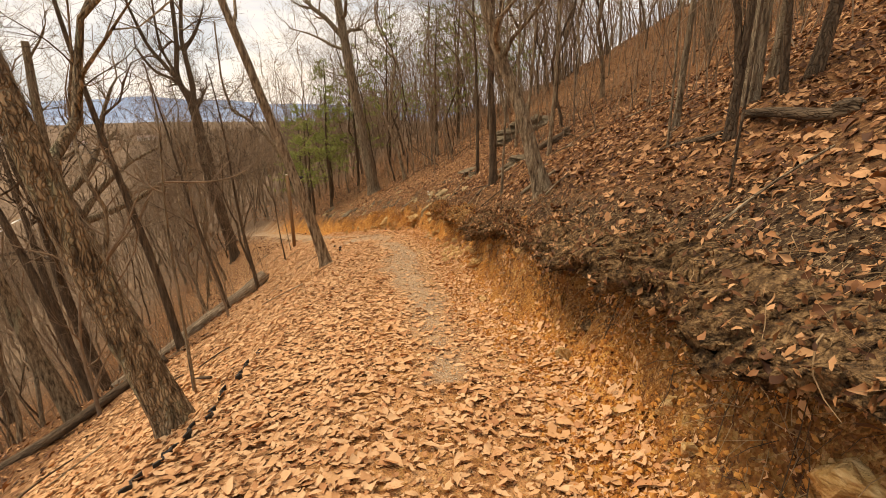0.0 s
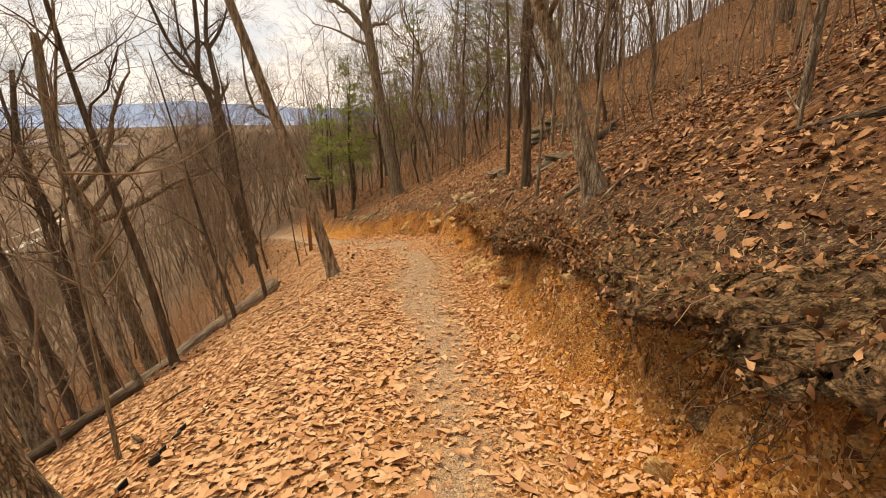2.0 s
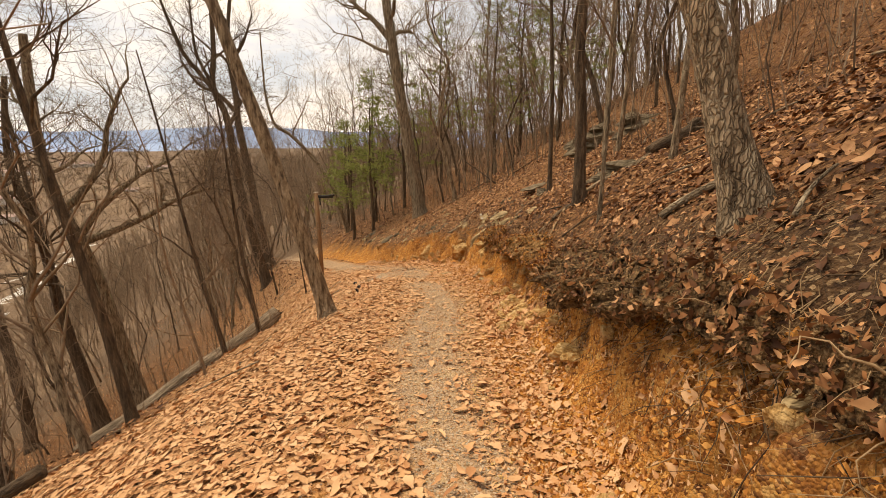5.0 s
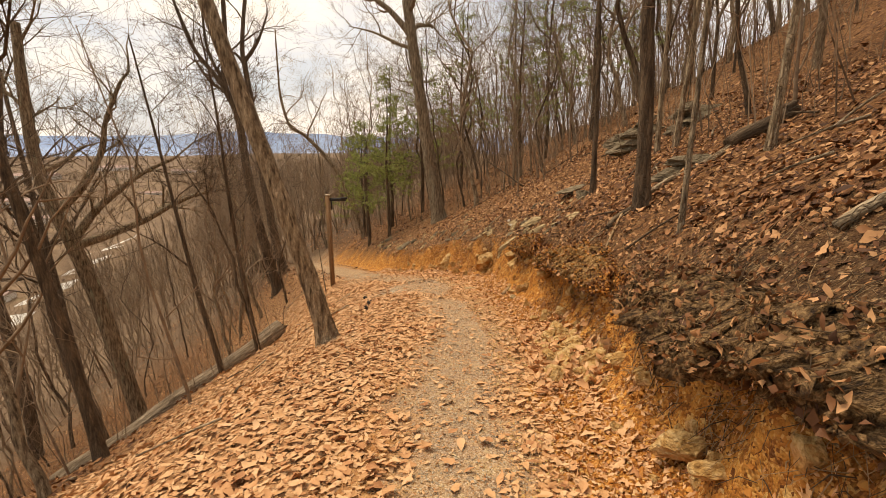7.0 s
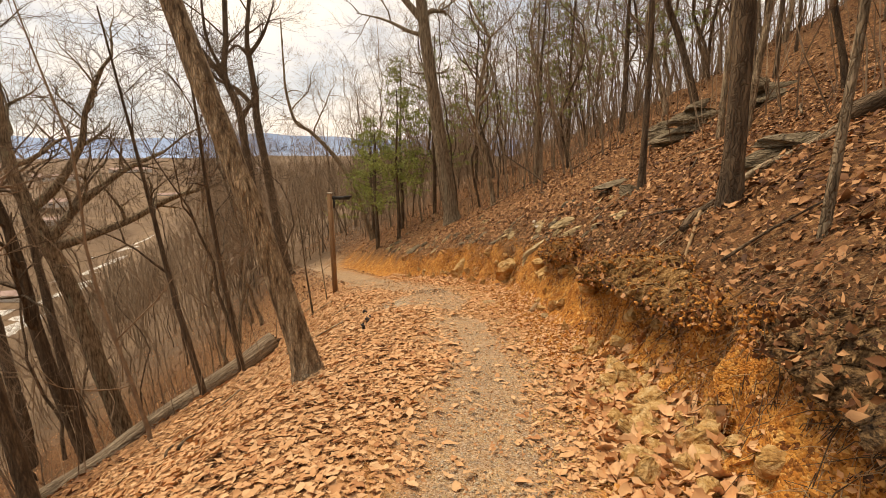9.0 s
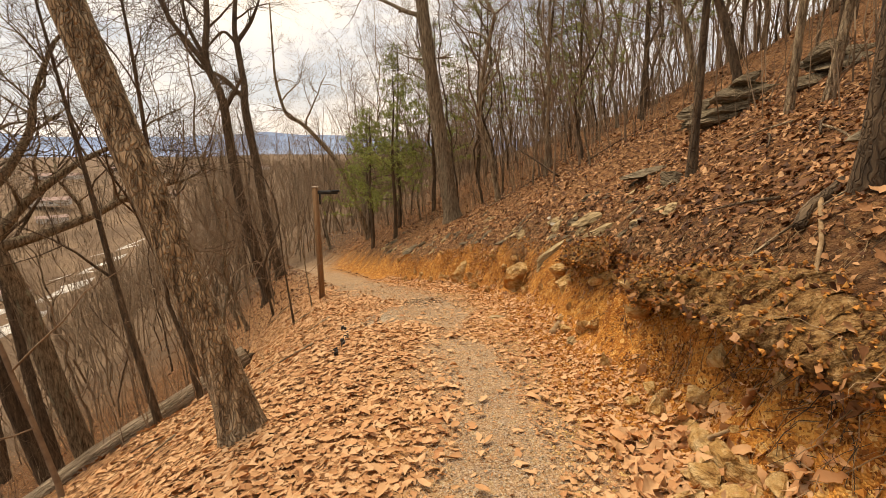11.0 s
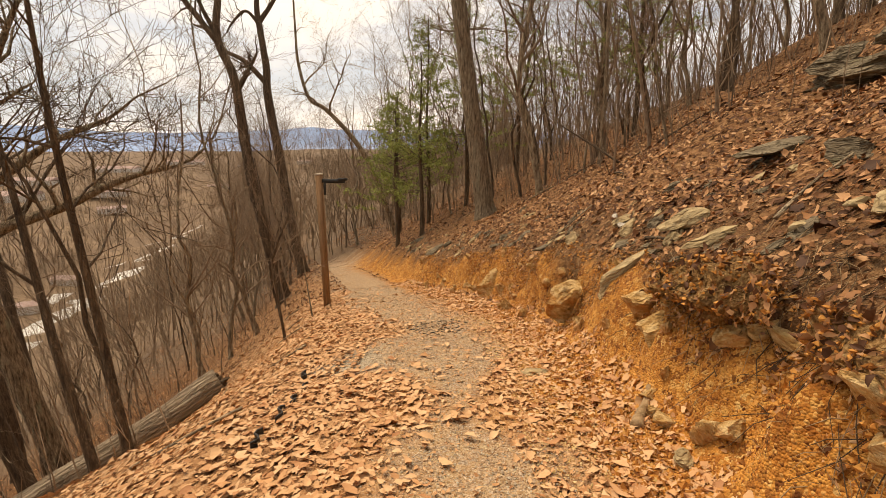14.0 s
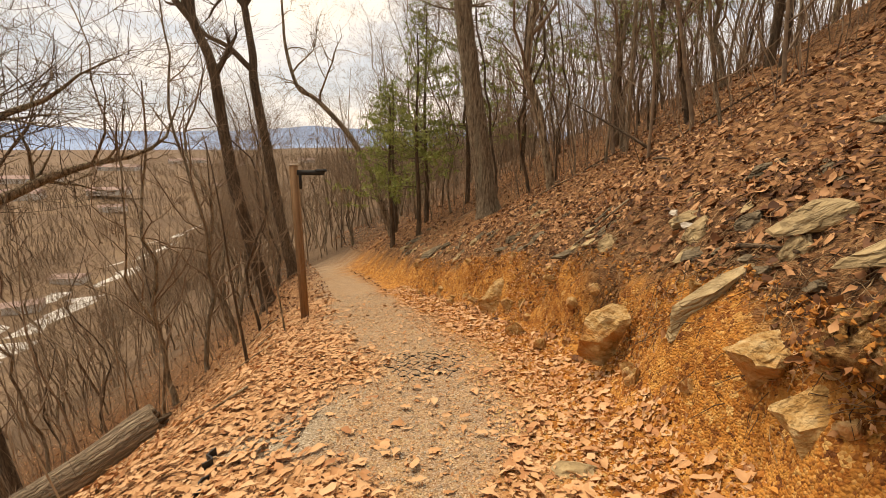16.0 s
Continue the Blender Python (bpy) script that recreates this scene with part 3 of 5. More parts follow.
def bare_tree(name, label, height, radius, lean=(0, 0), bend=0.0, limbs=9, first=0.4, levels=2, seed=1, bark=M_BARK, fine=False, flare=1.5, fork=None, kids=(6, 4), limb_len=0.32, bow=(0, 0), category="tree", group="", top_taper=0.2, spine=None, arms=(), crook=0.0, girth=(0.35, 0.55)):
    """A leafless tree at its own origin: trunk and crown. lean is the shift per metre of height, bow the extra curve; spine, a few
    places that the stem runs through instead; arms, single limbs of (radius, places); crook, how far the stem wanders."""
    rng = random.Random(seed)
    root = new(name)
    tagged(root, label, category, group)
    if spine:
        height = spine[-1][2]
    rings = int(height / 0.16) if fine else max(10, int(height / 0.6))
    run = smooth_line([(0, 0, -0.35)] + list(spine), rings) if spine else None
    pts, radii = [], []
    for i in range(rings + 1):
        f = i / rings
        z = -0.35 + f * (height + 0.35)
        zz = max(z, 0)
        wob = bend * math.sin(f * 7 + seed) * min(1, zz / 2)
        p = Vector((lean[0] * zz + bow[0] * zz * zz + wob, lean[1] * zz + bow[1] * zz * zz + 0.6 * bend * math.sin(f * 9 + 2 * seed) * min(1, zz / 2), z))
        if run:
            p = run[i]
            zz = max(p.z, 0)
        if crook:
            w = noise.noise_vector((zz * 0.33, seed * 1.7, 0)) * 2 + noise.noise_vector((zz * 0.9, seed * 2.3, 5)) * 0.7
            p = p + Vector((w.x, w.y, 0)) * crook * min(1, zz / 2.5)
        pts.append(p)
        radii.append(radius * ((1 - f) * (1 - top_taper) + top_taper) * (1 + (flare - 1) * math.exp(-zz / 0.22)))
    V, F = [], []
    tube(V, F, pts, radii, 16 if fine else 7, 0.13 if fine else 0.05, seed * 3.1)
    mesh_of("trunk", V, F, bark, root)
    V, F = [], []
    sides = (6, 4, 3, 3) if fine else (4, 3, 3, 3)
    heights = [first + (1 - first) * (k + rng.random() * 0.8) / limbs for k in range(limbs)]
    for k, f in enumerate(heights):
        j = min(int(f * rings), rings - 1)
        a = rng.uniform(0, 6.28)
        w = Vector((math.cos(a), math.sin(a), rng.uniform(0.5, 1.3)))
        grow(V, F, rng, pts[j], w, height * limb_len * rng.uniform(0.6, 1.15) * (1.15 - 0.5 * f), max(radii[j] * rng.uniform(*girth), 0.006), 0, levels, sides, kids)
    if fork:
        fz, dirs = fork
        j = min(int((fz + 0.35) / (height + 0.35) * rings), rings - 1)
        for dx, dy, ln, rr in dirs:
            grow(V, F, rng, pts[j], Vector((dx, dy, 1)), ln, radii[j] * rr, 0, levels + 1, sides, (4, 3, 3), 0.3, 0.20)
    for r, places in arms:
        line = smooth_line(places, 5 * len(places))
        m = len(line) - 1
        tube(V, F, line, [r * (1 - 0.65 * i / m) for i in range(m + 1)], 8, 0.12, seed + r * 40)
        ln = sum((line[i + 1] - line[i]).length for i in range(m))
        for k in range(9):
            j = rng.randrange(m // 4, m)
            way = (line[j + 1] - line[j]).normalized()
            side = way.orthogonal().normalized()
            side.rotate(Matrix.Rotation(rng.uniform(0, 6.28), 3, way))
            grow(V, F, rng, line[j], way * 0.7 + side + Vector((0, 0, 0.3)), ln * rng.uniform(0.25, 0.5), r * (1 - 0.65 * j / m) * rng.uniform(0.35, 0.6), 1, 3, sides, kids, 0.3)
        grow(V, F, rng, line[-1], line[-1] - line[-2], ln * 0.5, r * 0.35, 1, 3, sides, kids, 0.3)
    mesh_of("crown", V, F, bark if fine else M_TWIG, root, "bare branches and twigs")
    return root


def stand(ob, x, y, turn=0, sink=0.05):
    ob.matrix_basis = pose(x, y, ground_z(x, y) - sink, 0, 0, turn)
    return ob


# trees beside the trail
stand(bare_tree("oak_tree", "leaning oak with deeply furrowed lichen-spotted bark beside the trail", 9, 0.155, limbs=9, first=0.5, levels=3, seed=3, fine=True, flare=1.3, top_taper=0.35, spine=[(0, 0, 0), (-0.15, -0.1, 0.8), (-0.27, -0.18, 1.4), (-0.38, -0.25, 2.0), (-0.5, -0.32, 2.8), (-0.9, -0.3, 4.6), (-1.2, 0.1, 6.5), (-1.5, 0.2, 9.0)]), -2.27, 3.3)
stand(bare_tree("oak_tree", "slim leaning tree with pale flaking bark on the downhill edge", 11, 0.135, (-0.24, -0.06), 0.05, 8, 0.5, 3, 14, M_BARK_PALE, True, 1.5, bow=(-0.006, 0)), -2.88, 10.66)
stand(bare_tree("oak_tree", "leaning oak rooted at the top of the clay bank", 9, 0.125, limbs=8, first=0.5, levels=3, seed=15, bark=M_BARK_PALE, fine=True, flare=1.45, top_taper=0.4, spine=[(0, 0, 0), (-0.16, 0.06, 0.52), (-0.34, 0.13, 1.12), (-0.56, 0.2, 1.66), (-0.82, 0.28, 2.35), (-1.05, 0.38, 3.4), (-1.25, 0.45, 5.0), (-1.3, 0.5, 8.0)]), 1.47, 6.6)
stand(bare_tree("oak_tree", "tall straight oak with grey ridged bark above the bend", 15, 0.34, limbs=9, first=0.5, levels=3, seed=16, bark=M_BARK_GREY, fine=True, flare=1.5, top_taper=0.4, spine=[(0, 0, 0), (-0.35, -0.06, 2.1), (-0.6, -0.1, 3.8), (-0.85, -0.14, 5.5), (-1.2, -0.2, 8.0), (-1.4, -0.2, 9.6), (-1.6, 0, 12.5), (-1.5, 0.2, 15)], arms=[(0.15, [(-1.2, -0.2, 7.8), (-2.0, -0.3, 8.7), (-2.9, -0.4, 9.5), (-3.5, -0.4, 11.2)])]), -3.8, 25.1)
stand(bare_tree("tree", "dark slender tree on the leafy slope above the bank", 11, 0.095, (-0.05, 0.0), 0.02, 9, 0.4, 3, 17, M_BARK_DARK, True, 1.4, crook=0.05), 1.25, 11.2)
stand(bare_tree("sapling", "thin grey sapling on the leafy slope", 6, 0.032, (0.0, 0.02), 0.03, 9, 0.3, 2, 18, M_BARK_GREY, False, 1.3), 1.28, 9.8)
stand(bare_tree("tree", "slender dark tree among stones on the slope", 9, 0.052, (-0.04, 0.02), 0.04, 8, 0.3, 3, 19, M_BARK_DARK, True, 1.5), 1.06, 13.95)
stand(bare_tree("tree", "thin straight pale tree above the stony bank", 9, 0.05, (-0.015, 0.0), 0.03, 8, 0.35, 2, 20, M_BARK_GREY, True, 1.4), -0.5, 20.9)
stand(bare_tree("tree", "tall forked tree on the slope below the trail", 14, 0.27, limbs=3, first=0.8, levels=3, seed=22, bark=M_BARK_DARK, fine=True, top_taper=0.3, spine=[(0, 0, 0), (-0.35, -0.2, 2.1), (-0.7, -0.45, 4.7), (-0.85, -0.55, 6.8), (-0.95, -0.65, 8.5), (-1.3, -0.9, 9.9), (-1.15, -0.8, 11.5), (-1.2, -0.5, 14.5)], arms=[(0.13, [(-1.2, -0.85, 9.6), (-1.7, -1.2, 10.4), (-2.2, -1.6, 11.4), (-2.8, -1.8, 13.5)]), (0.09, [(-1.25, -0.85, 9.8), (-1.75, -1.2, 11.3), (-1.8, -1.2, 13.5)]), (0.11, [(-0.9, -0.6, 8.1), (-0.6, -0.4, 8.7), (-0.25, -0.2, 9.4)])]), -12.1, 25.3)
stand(bare_tree("tree", "curved slender tree on the slope below the trail", 15, 0.30, limbs=3, first=0.85, levels=3, seed=23, bark=M_BARK_DARK, fine=True, top_taper=0.3, spine=[(0, 0, 0), (-0.4, -0.27, 2.9), (-0.66, -0.45, 6.1), (-0.95, -0.65, 9.1), (-0.93, -0.63, 10.4), (-1.05, -0.7, 12.1), (-1.1, -0.74, 13.4), (-0.8, -0.5, 16)], arms=[(0.14, [(-0.95, -0.65, 9.7), (-1.7, -1.2, 10.7), (-2.5, -1.7, 11.2), (-3.2, -2.0, 12.4)]), (0.09, [(-1.0, -0.66, 12.2), (-1.5, -1.0, 12.9), (-2.0, -1.35, 12.4), (-2.3, -1.5, 11.9)]), (0.12, [(-1.05, -0.7, 12.5), (-0.4, -0.3, 13.6), (0.1, 0, 15.0)])]), -14.8, 30.8)
# larger trees on the slope below the trail
stand(bare_tree("oak_tree", "big leaning oak with long crooked limbs below the fallen log", 14, 0.27, limbs=4, first=0.75, levels=3, seed=31, fine=True, flare=1.25, top_taper=0.4, spine=[(0, 0, 0), (-0.25, -0.28, 2.6), (-0.48, -0.53, 5.0), (-0.7, -0.78, 6.6), (-0.88, -0.97, 7.6), (-1.02, -1.1, 8.7), (-1.05, -1.1, 10.1), (-1.0, -1.0, 12.5)], arms=[(0.13, [(-0.7, -0.78, 6.6), (-0.3, -0.3, 7.45), (0.12, 0.3, 8.1), (0.5, 0.8, 8.55), (1.1, 1.5, 9.0)]), (0.14, [(-0.68, -0.75, 6.5), (-0.15, 0.0, 6.75), (0.4, 0.8, 7.1), (0.8, 1.5, 7.5), (1.2, 2.1, 7.75), (1.6, 2.7, 7.9)]), (0.13, [(-0.88, -0.97, 7.5), (-0.42, -0.45, 8.2), (-0.05, 0.0, 9.2), (0.12, 0.15, 10.1), (0.45, 0.5, 11.2)])]), -12.4, 16.8)
stand(bare_tree("oak_tree", "dark leaning oak below the fallen log", 13, 0.24, limbs=8, first=0.45, levels=3, seed=32, bark=M_BARK_DARK, fine=True, flare=1.3, top_taper=0.3, spine=[(0, 0, 0), (-0.25, -0.3, 2.6), (-0.43, -0.53, 5.0), (-0.48, -0.6, 6.9), (-0.56, -0.7, 8.5), (-0.8, -0.9, 10.5), (-0.7, -0.6, 13)]), -14.5, 17.2)
stand(bare_tree("tree", "slim dark tree beside the fallen log", 8, 0.07, (-0.22, 0.05), 0.06, 8, 0.35, 3, 33, M_BARK_DARK, True, 1.3), -7.2, 14.1)
stand(bare_tree("tree", "twin-stemmed slim tree at the fallen log", 7, 0.06, (-0.12, 0.03), 0.08, 8, 0.35, 3, 34, M_BARK_DARK, True, 1.4, fork=(0.7, [(-0.5, 0.1, 4.5, 0.7)])), -5.95, 13.7)
stand(bare_tree("sapling", "thin pale sapling with long bare side twigs beside the leaning oak", 4.2, 0.022, limbs=2, first=0.75, levels=1, seed=35, bark=M_BARK_GREY, flare=1.2, spine=[(0, 0, 0), (0.01, 0, 0.9), (0.0, 0.01, 1.74), (0.03, 0.02, 2.3), (0.07, 0.05, 2.9), (0.0, 0.1, 3.4)], arms=[(0.008, [(0.05, 0.03, 2.22), (-0.05, -0.02, 2.28), (-0.22, -0.14, 2.47), (-0.3, -0.18, 2.6)]), (0.009, [(0.04, 0.03, 2.33), (0.41, 0.26, 2.31), (0.65, 0.41, 2.39), (0.95, 0.6, 2.62)])], kids=(1, 1)), -2.7, 4.3)
stand(bare_tree("oak_tree", "dark leaning tree on the slope behind the leaning oak", 12, 0.15, (-0.24, 0.0), 0.05, 8, 0.4, 3, 36, M_BARK, True, 1.3), -7.2, 7.6)
stand(bare_tree("tree", "dark slim tree on the downhill slope", 11, 0.11, (-0.26, 0.02), 0.05, 8, 0.4, 2, 37, M_BARK_DARK, True, 1.3), -8.3, 9.4)
stand(bare_tree("tree", "dark slim tree on the downhill slope", 11, 0.10, (-0.18, 0.02), 0.05, 8, 0.4, 2, 38, M_BARK_DARK, True, 1.3), -6.6, 10.3)
stand(bare_tree("sapling", "thin straight stem on the leafy bank", 5, 0.011, (0.0, 0.0), 0.02, 8, 0.3, 1, 39, M_BARK_DARK, False, 1.2), 2.09, 3.3)
stand(bare_tree("tree", "slim dark forked tree at a dead log on the slope", 8, 0.04, (0.0, 0.0), 0.02, 9, 0.2, 2, 40, M_BARK_DARK, True, 1.5, crook=0.04, fork=(0.5, [(-0.1, 0.05, 4, 0.8)])), 2.58, 4.21)
stand(bare_tree("tree", "grey tree behind a dead log on the slope", 10, 0.085, (0.0, 0.0), 0.03, 8, 0.35, 2, 41, M_BARK_GREY, True, 1.2, crook=0.06), 3.05, 4.76)
stand(bare_tree("tree", "slim grey tree on the leafy slope", 8, 0.036, (0.0, 0.0), 0.02, 9, 0.25, 2, 53, M_BARK_GREY, True, 1.3, crook=0.05), 2.66, 5.36)
stand(bare_tree("tree", "slim dark tree leaning over the leafy slope", 7, 0.034, (-0.16, 0.0), 0.02, 8, 0.3, 2, 54, M_BARK_DARK, True, 1.3, crook=0.04), 3.18, 4.46)
stand(bare_tree("tree", "grey tree on the leafy slope", 9, 0.045, (0.0, 0.0), 0.02, 8, 0.35, 2, 55, M_BARK_GREY, True, 1.3, crook=0.05), 3.42, 5.02)
stand(bare_tree("tree", "dark tree leaning uphill from a rotten stump", 8, 0.06, (0.10, 0.0), 0.02, 8, 0.35, 2, 56, M_BARK_DARK, True, 1.4, crook=0.05), 3.5, 4.58)
stand(bare_tree("sapling", "thin stem on the leafy bank", 5, 0.014, (-0.03, 0.03), 0.02, 9, 0.1, 2, 42, M_BARK_GREY, False, 1.2, crook=0.05), 2.4, 4.95)
stand(bare_tree("tree", "slim pale tree beside the mossy outcrop", 9, 0.05, (-0.02, 0.0), 0.03, 8, 0.4, 2, 43, M_BARK_PALE, True, 1.4), 2.3, 14.6)
stand(bare_tree("tree", "slim pale tree beside the mossy outcrop", 9, 0.055, (0.04, 0.0), 0.03, 8, 0.4, 2, 44, M_BARK_PALE, True, 1.4), 2.5, 14.2)
stand(bare_tree("tree", "slim pale tree with peeling stem on the slope", 8, 0.05, (0.02, 0.0), 0.03, 8, 0.4, 2, 45, M_BARK_PALE, True, 1.4), 2.5, 10.9)
stand(bare_tree("sapling", "thin leaning stem beside the signpost", 4, 0.02, (-0.1, 0.0), 0.03, 8, 0.3, 1, 46, M_BARK_GREY, False, 1.2), -6.5, 18.6)
stand(bare_tree("sapling", "thin dark stem on the downhill edge", 3.6, 0.03, (-0.1, 0.0), 0.03, 6, 0.3, 1, 47, M_BARK_DARK, False, 1.2), -6.3, 17.3)
stand(bare_tree("tree", "pale crooked leaning tree beside the pines", 11, 0.16, limbs=6, first=0.45, levels=3, seed=48, bark=M_BARK_PALE, fine=True, flare=1.3, spine=[(0, 0, 0), (-0.9, -0.35, 3.0), (-1.8, -0.72, 4.7), (-2.9, -1.2, 6.0), (-3.6, -1.45, 6.5), (-3.95, -1.6, 8.0), (-4.0, -1.6, 9.3), (-4.0, -1.6, 11.5)]), -9.5, 31.0)

stand(bare_tree("oak_tree", "tall old oak with long crooked limbs far down the slope", 23, 0.30, (-0.02, 0.0), 0.10, 6, 0.7, 3, 51, M_BARK_DARK, True, 1.3, fork=(13.0, [(0.7, 1.8, 8.0, 0.5), (-0.3, 1.2, 6.0, 0.5), (0.9, 0.6, 6.5, 0.5)])), -24.5, 22.0)
stand(bare_tree("oak_tree", "crooked spreading oak down the slope", 16, 0.2, (-0.1, 0.0), 0.10, 6, 0.6, 3, 52, M_BARK_DARK, True, 1.3, fork=(8.5, [(0.9, 0.9, 6.0, 0.5), (-0.8, 0.6, 5.0, 0.5), (0.2, 1.0, 6.0, 0.5)])), -17.5, 19.5)

# the forest: a few kinds, each tree a copy
KINDS = []
kind_rng = random.Random(5)
for k in range(12):
    h = kind_rng.uniform(7, 12.5)
    KINDS.append(bare_tree("forest_tree", ("slender bare forest tree with grey bark", "slender bare forest tree with dark bark", "slim bare forest tree with pale bark")[k % 3], h, kind_rng.uniform(0.03, 0.085), (kind_rng.uniform(-0.16, 0.02), kind_rng.uniform(-0.06, 0.06)),
                           0.05, 13 + k % 3, 0.2 + 0.04 * (k % 4), 2, 100 + k, (M_BARK_GREY, M_BARK_DARK, M_BARK_PALE)[k % 3], False, 1.3, kids=(4, 4), limb_len=0.36, group="bare forest trees", crook=0.32 + 0.08 * (k % 5), girth=(0.4, 0.7)))
for k in range(6):
    KINDS.append(bare_tree("sapling", "thin bare sapling in the undergrowth", kind_rng.uniform(3, 6), kind_rng.uniform(0.014, 0.03), (kind_rng.uniform(-0.15, 0.05), kind_rng.uniform(-0.1, 0.1)),
                           0.1, 8, 0.2, 1, 200 + k, (M_BARK_GREY, M_TWIG)[k % 2], False, 1.2, kids=(5, 3), limb_len=0.4, group="saplings", crook=0.12, girth=(0.4, 0.7)))
KEEP_OUT = [(-2.9, 10.7, 1.2), (-3.8, 25.1, 1.5), (-12.1, 25.3, 1.5), (-12.4, 16.8, 1.5), (-6.6, 19.5, 1.2), (1.5, 6.5, 1.0)]


def beside(y, off):
    """Places at trail ys and offsets to the right, as arrays."""
    tx, ty = np.interp(y, LINE[:, 1], TANGENT[:, 0]), np.interp(y, LINE[:, 1], TANGENT[:, 1])
    return np.interp(y, LINE[:, 1], LINE[:, 0]) + ty * off, y - tx * off


def on_trail(y, off):
    """The place at a trail y and an offset to the right."""
    i = int(np.argmin(np.abs(LINE[:, 1] - y)))
    return LINE[i, 0] + TANGENT[i, 1] * off, LINE[i, 1] - TANGENT[i, 0] * off


spots = []


def plant(n, y_range, off_range, kinds, gap, seed, power=1.0):
    rng = random.Random(seed)
    made = 0
    for _ in range(n * 12):
        if made >= n:
            break
        y = rng.uniform(*y_range)
        off = off_range[0] + (off_range[1] - off_range[0]) * rng.random() ** power
        x, yy = on_trail(y, off)
        if any((x - a) ** 2 + (yy - b) ** 2 < r * r for a, b, r in KEEP_OUT) or any((x - a) ** 2 + (yy - b) ** 2 < gap * gap for a, b in spots):
            continue
        spots.append((x, yy))
        ob = KINDS[rng.choice(kinds)]
        s = rng.uniform(0.8, 1.2)
        m = pose(x, yy, ground_z(x, yy) - 0.05, rng.uniform(-3, 3), rng.uniform(-5, 2), rng.uniform(-40, 40)) @ Matrix.Diagonal((s, s, s, 1))
        copy_thing(ob, m)
        made += 1


TREES, SAPS = list(range(12)), list(range(12, 18))
plant(78, (10, 45), (4.2, 26), TREES, 0.9, 1, 1.2)
plant(70, (-3, 22), (5.0, 24), TREES, 0.8, 2, 1.1)
plant(64, (6, 48), (-28, -5.5), TREES, 1.2, 3, 1.0)
plant(40, (22, 50), (-5, -2.2), TREES + SAPS, 0.7, 4)
plant(45, (33, 62), (-6, 5), TREES + SAPS, 0.7, 7)
plant(130, (8, 45), (3.2, 18), SAPS, 0.5, 5)
plant(55, (6, 42), (-16, -4.2), SAPS, 0.6, 6)
plant(20, (14, 34), (4.5, 14), [1, 4, 7, 10], 1.0, 8)
for ob in KINDS:
    x, y = on_trail(30 + kind_rng.uniform(-8, 14), kind_rng.uniform(14, 26))
    stand(ob, x, y)


def pine(label, height, seed, spread=2.3):
    """A young pine: thin trunk, whorled boughs and tufts of needles."""
    rng = random.Random(seed)
    root = new("pine_tree")
    tagged(root, label, "pine tree", "young pines")
    V, F = [], []
    tube(V, F, [(0.05 * math.sin(i), 0, -0.3 + i * (height + 0.3) / 9) for i in range(10)], [0.09 * (1 - i / 10) + 0.01 for i in range(10)], 7)
    mesh_of("trunk", V, F, M_BARK_DARK, root)
    V, F, N = [], [], []
    for k in range(int(height * 8)):
        f = rng.uniform(0.25, 1)
        a = rng.uniform(0, 6.28)
        ln = spread * (1.15 - f) * rng.uniform(0.5, 1.2) + 0.2
        d = Vector((math.cos(a), math.sin(a), rng.uniform(0.0, 0.5)))
        p = Vector((0, 0, f * height))
        tube(V, F, [p, p + d * ln * 0.5, p + d * ln + Vector((0, 0, 0.05))], [0.014, 0.009, 0.004], 3)
        for _ in range(int(5 + ln * 6)):
            q = p + d * ln * rng.uniform(0.4, 1.05) + Vector((rng.gauss(0, 0.09), rng.gauss(0, 0.09), rng.gauss(0, 0.06)))
            for _ in range(9):
                w = Vector((rng.gauss(0, 1), rng.gauss(0, 1), rng.gauss(0.2, 0.8))).normalized() * rng.uniform(0.10, 0.19)
                s = w.orthogonal().normalized() * 0.011
                N += [tuple(q - s), tuple(q + s), tuple(q + w)]
    mesh_of("bough", V, F, M_BARK_DARK, root)["kind"] = "stuff"
    bulk("crown", N, np.arange(len(N)).reshape(-1, 3), M_NEEDLE, root)["label"] = "yellow-green needle tufts"
    return root


for k, (x, y, h) in enumerate([(-7.9, 27.2, 5.5), (-6.7, 26.8, 6.8), (-9.0, 30.2, 6.5), (-5.4, 28.8, 8.5), (-0.4, 26.2, 8.0), (0.9, 28.5, 9.0), (2.2, 22.8, 8.0), (-7.2, 29.2, 8.5), (-10.2, 33.0, 7.0), (-3.6, 31.0, 9.5)]):
    stand(pine("young yellow-green pine among the bare trees", h, 300 + k), x, y)

# far woods on the lower slope and in the valley


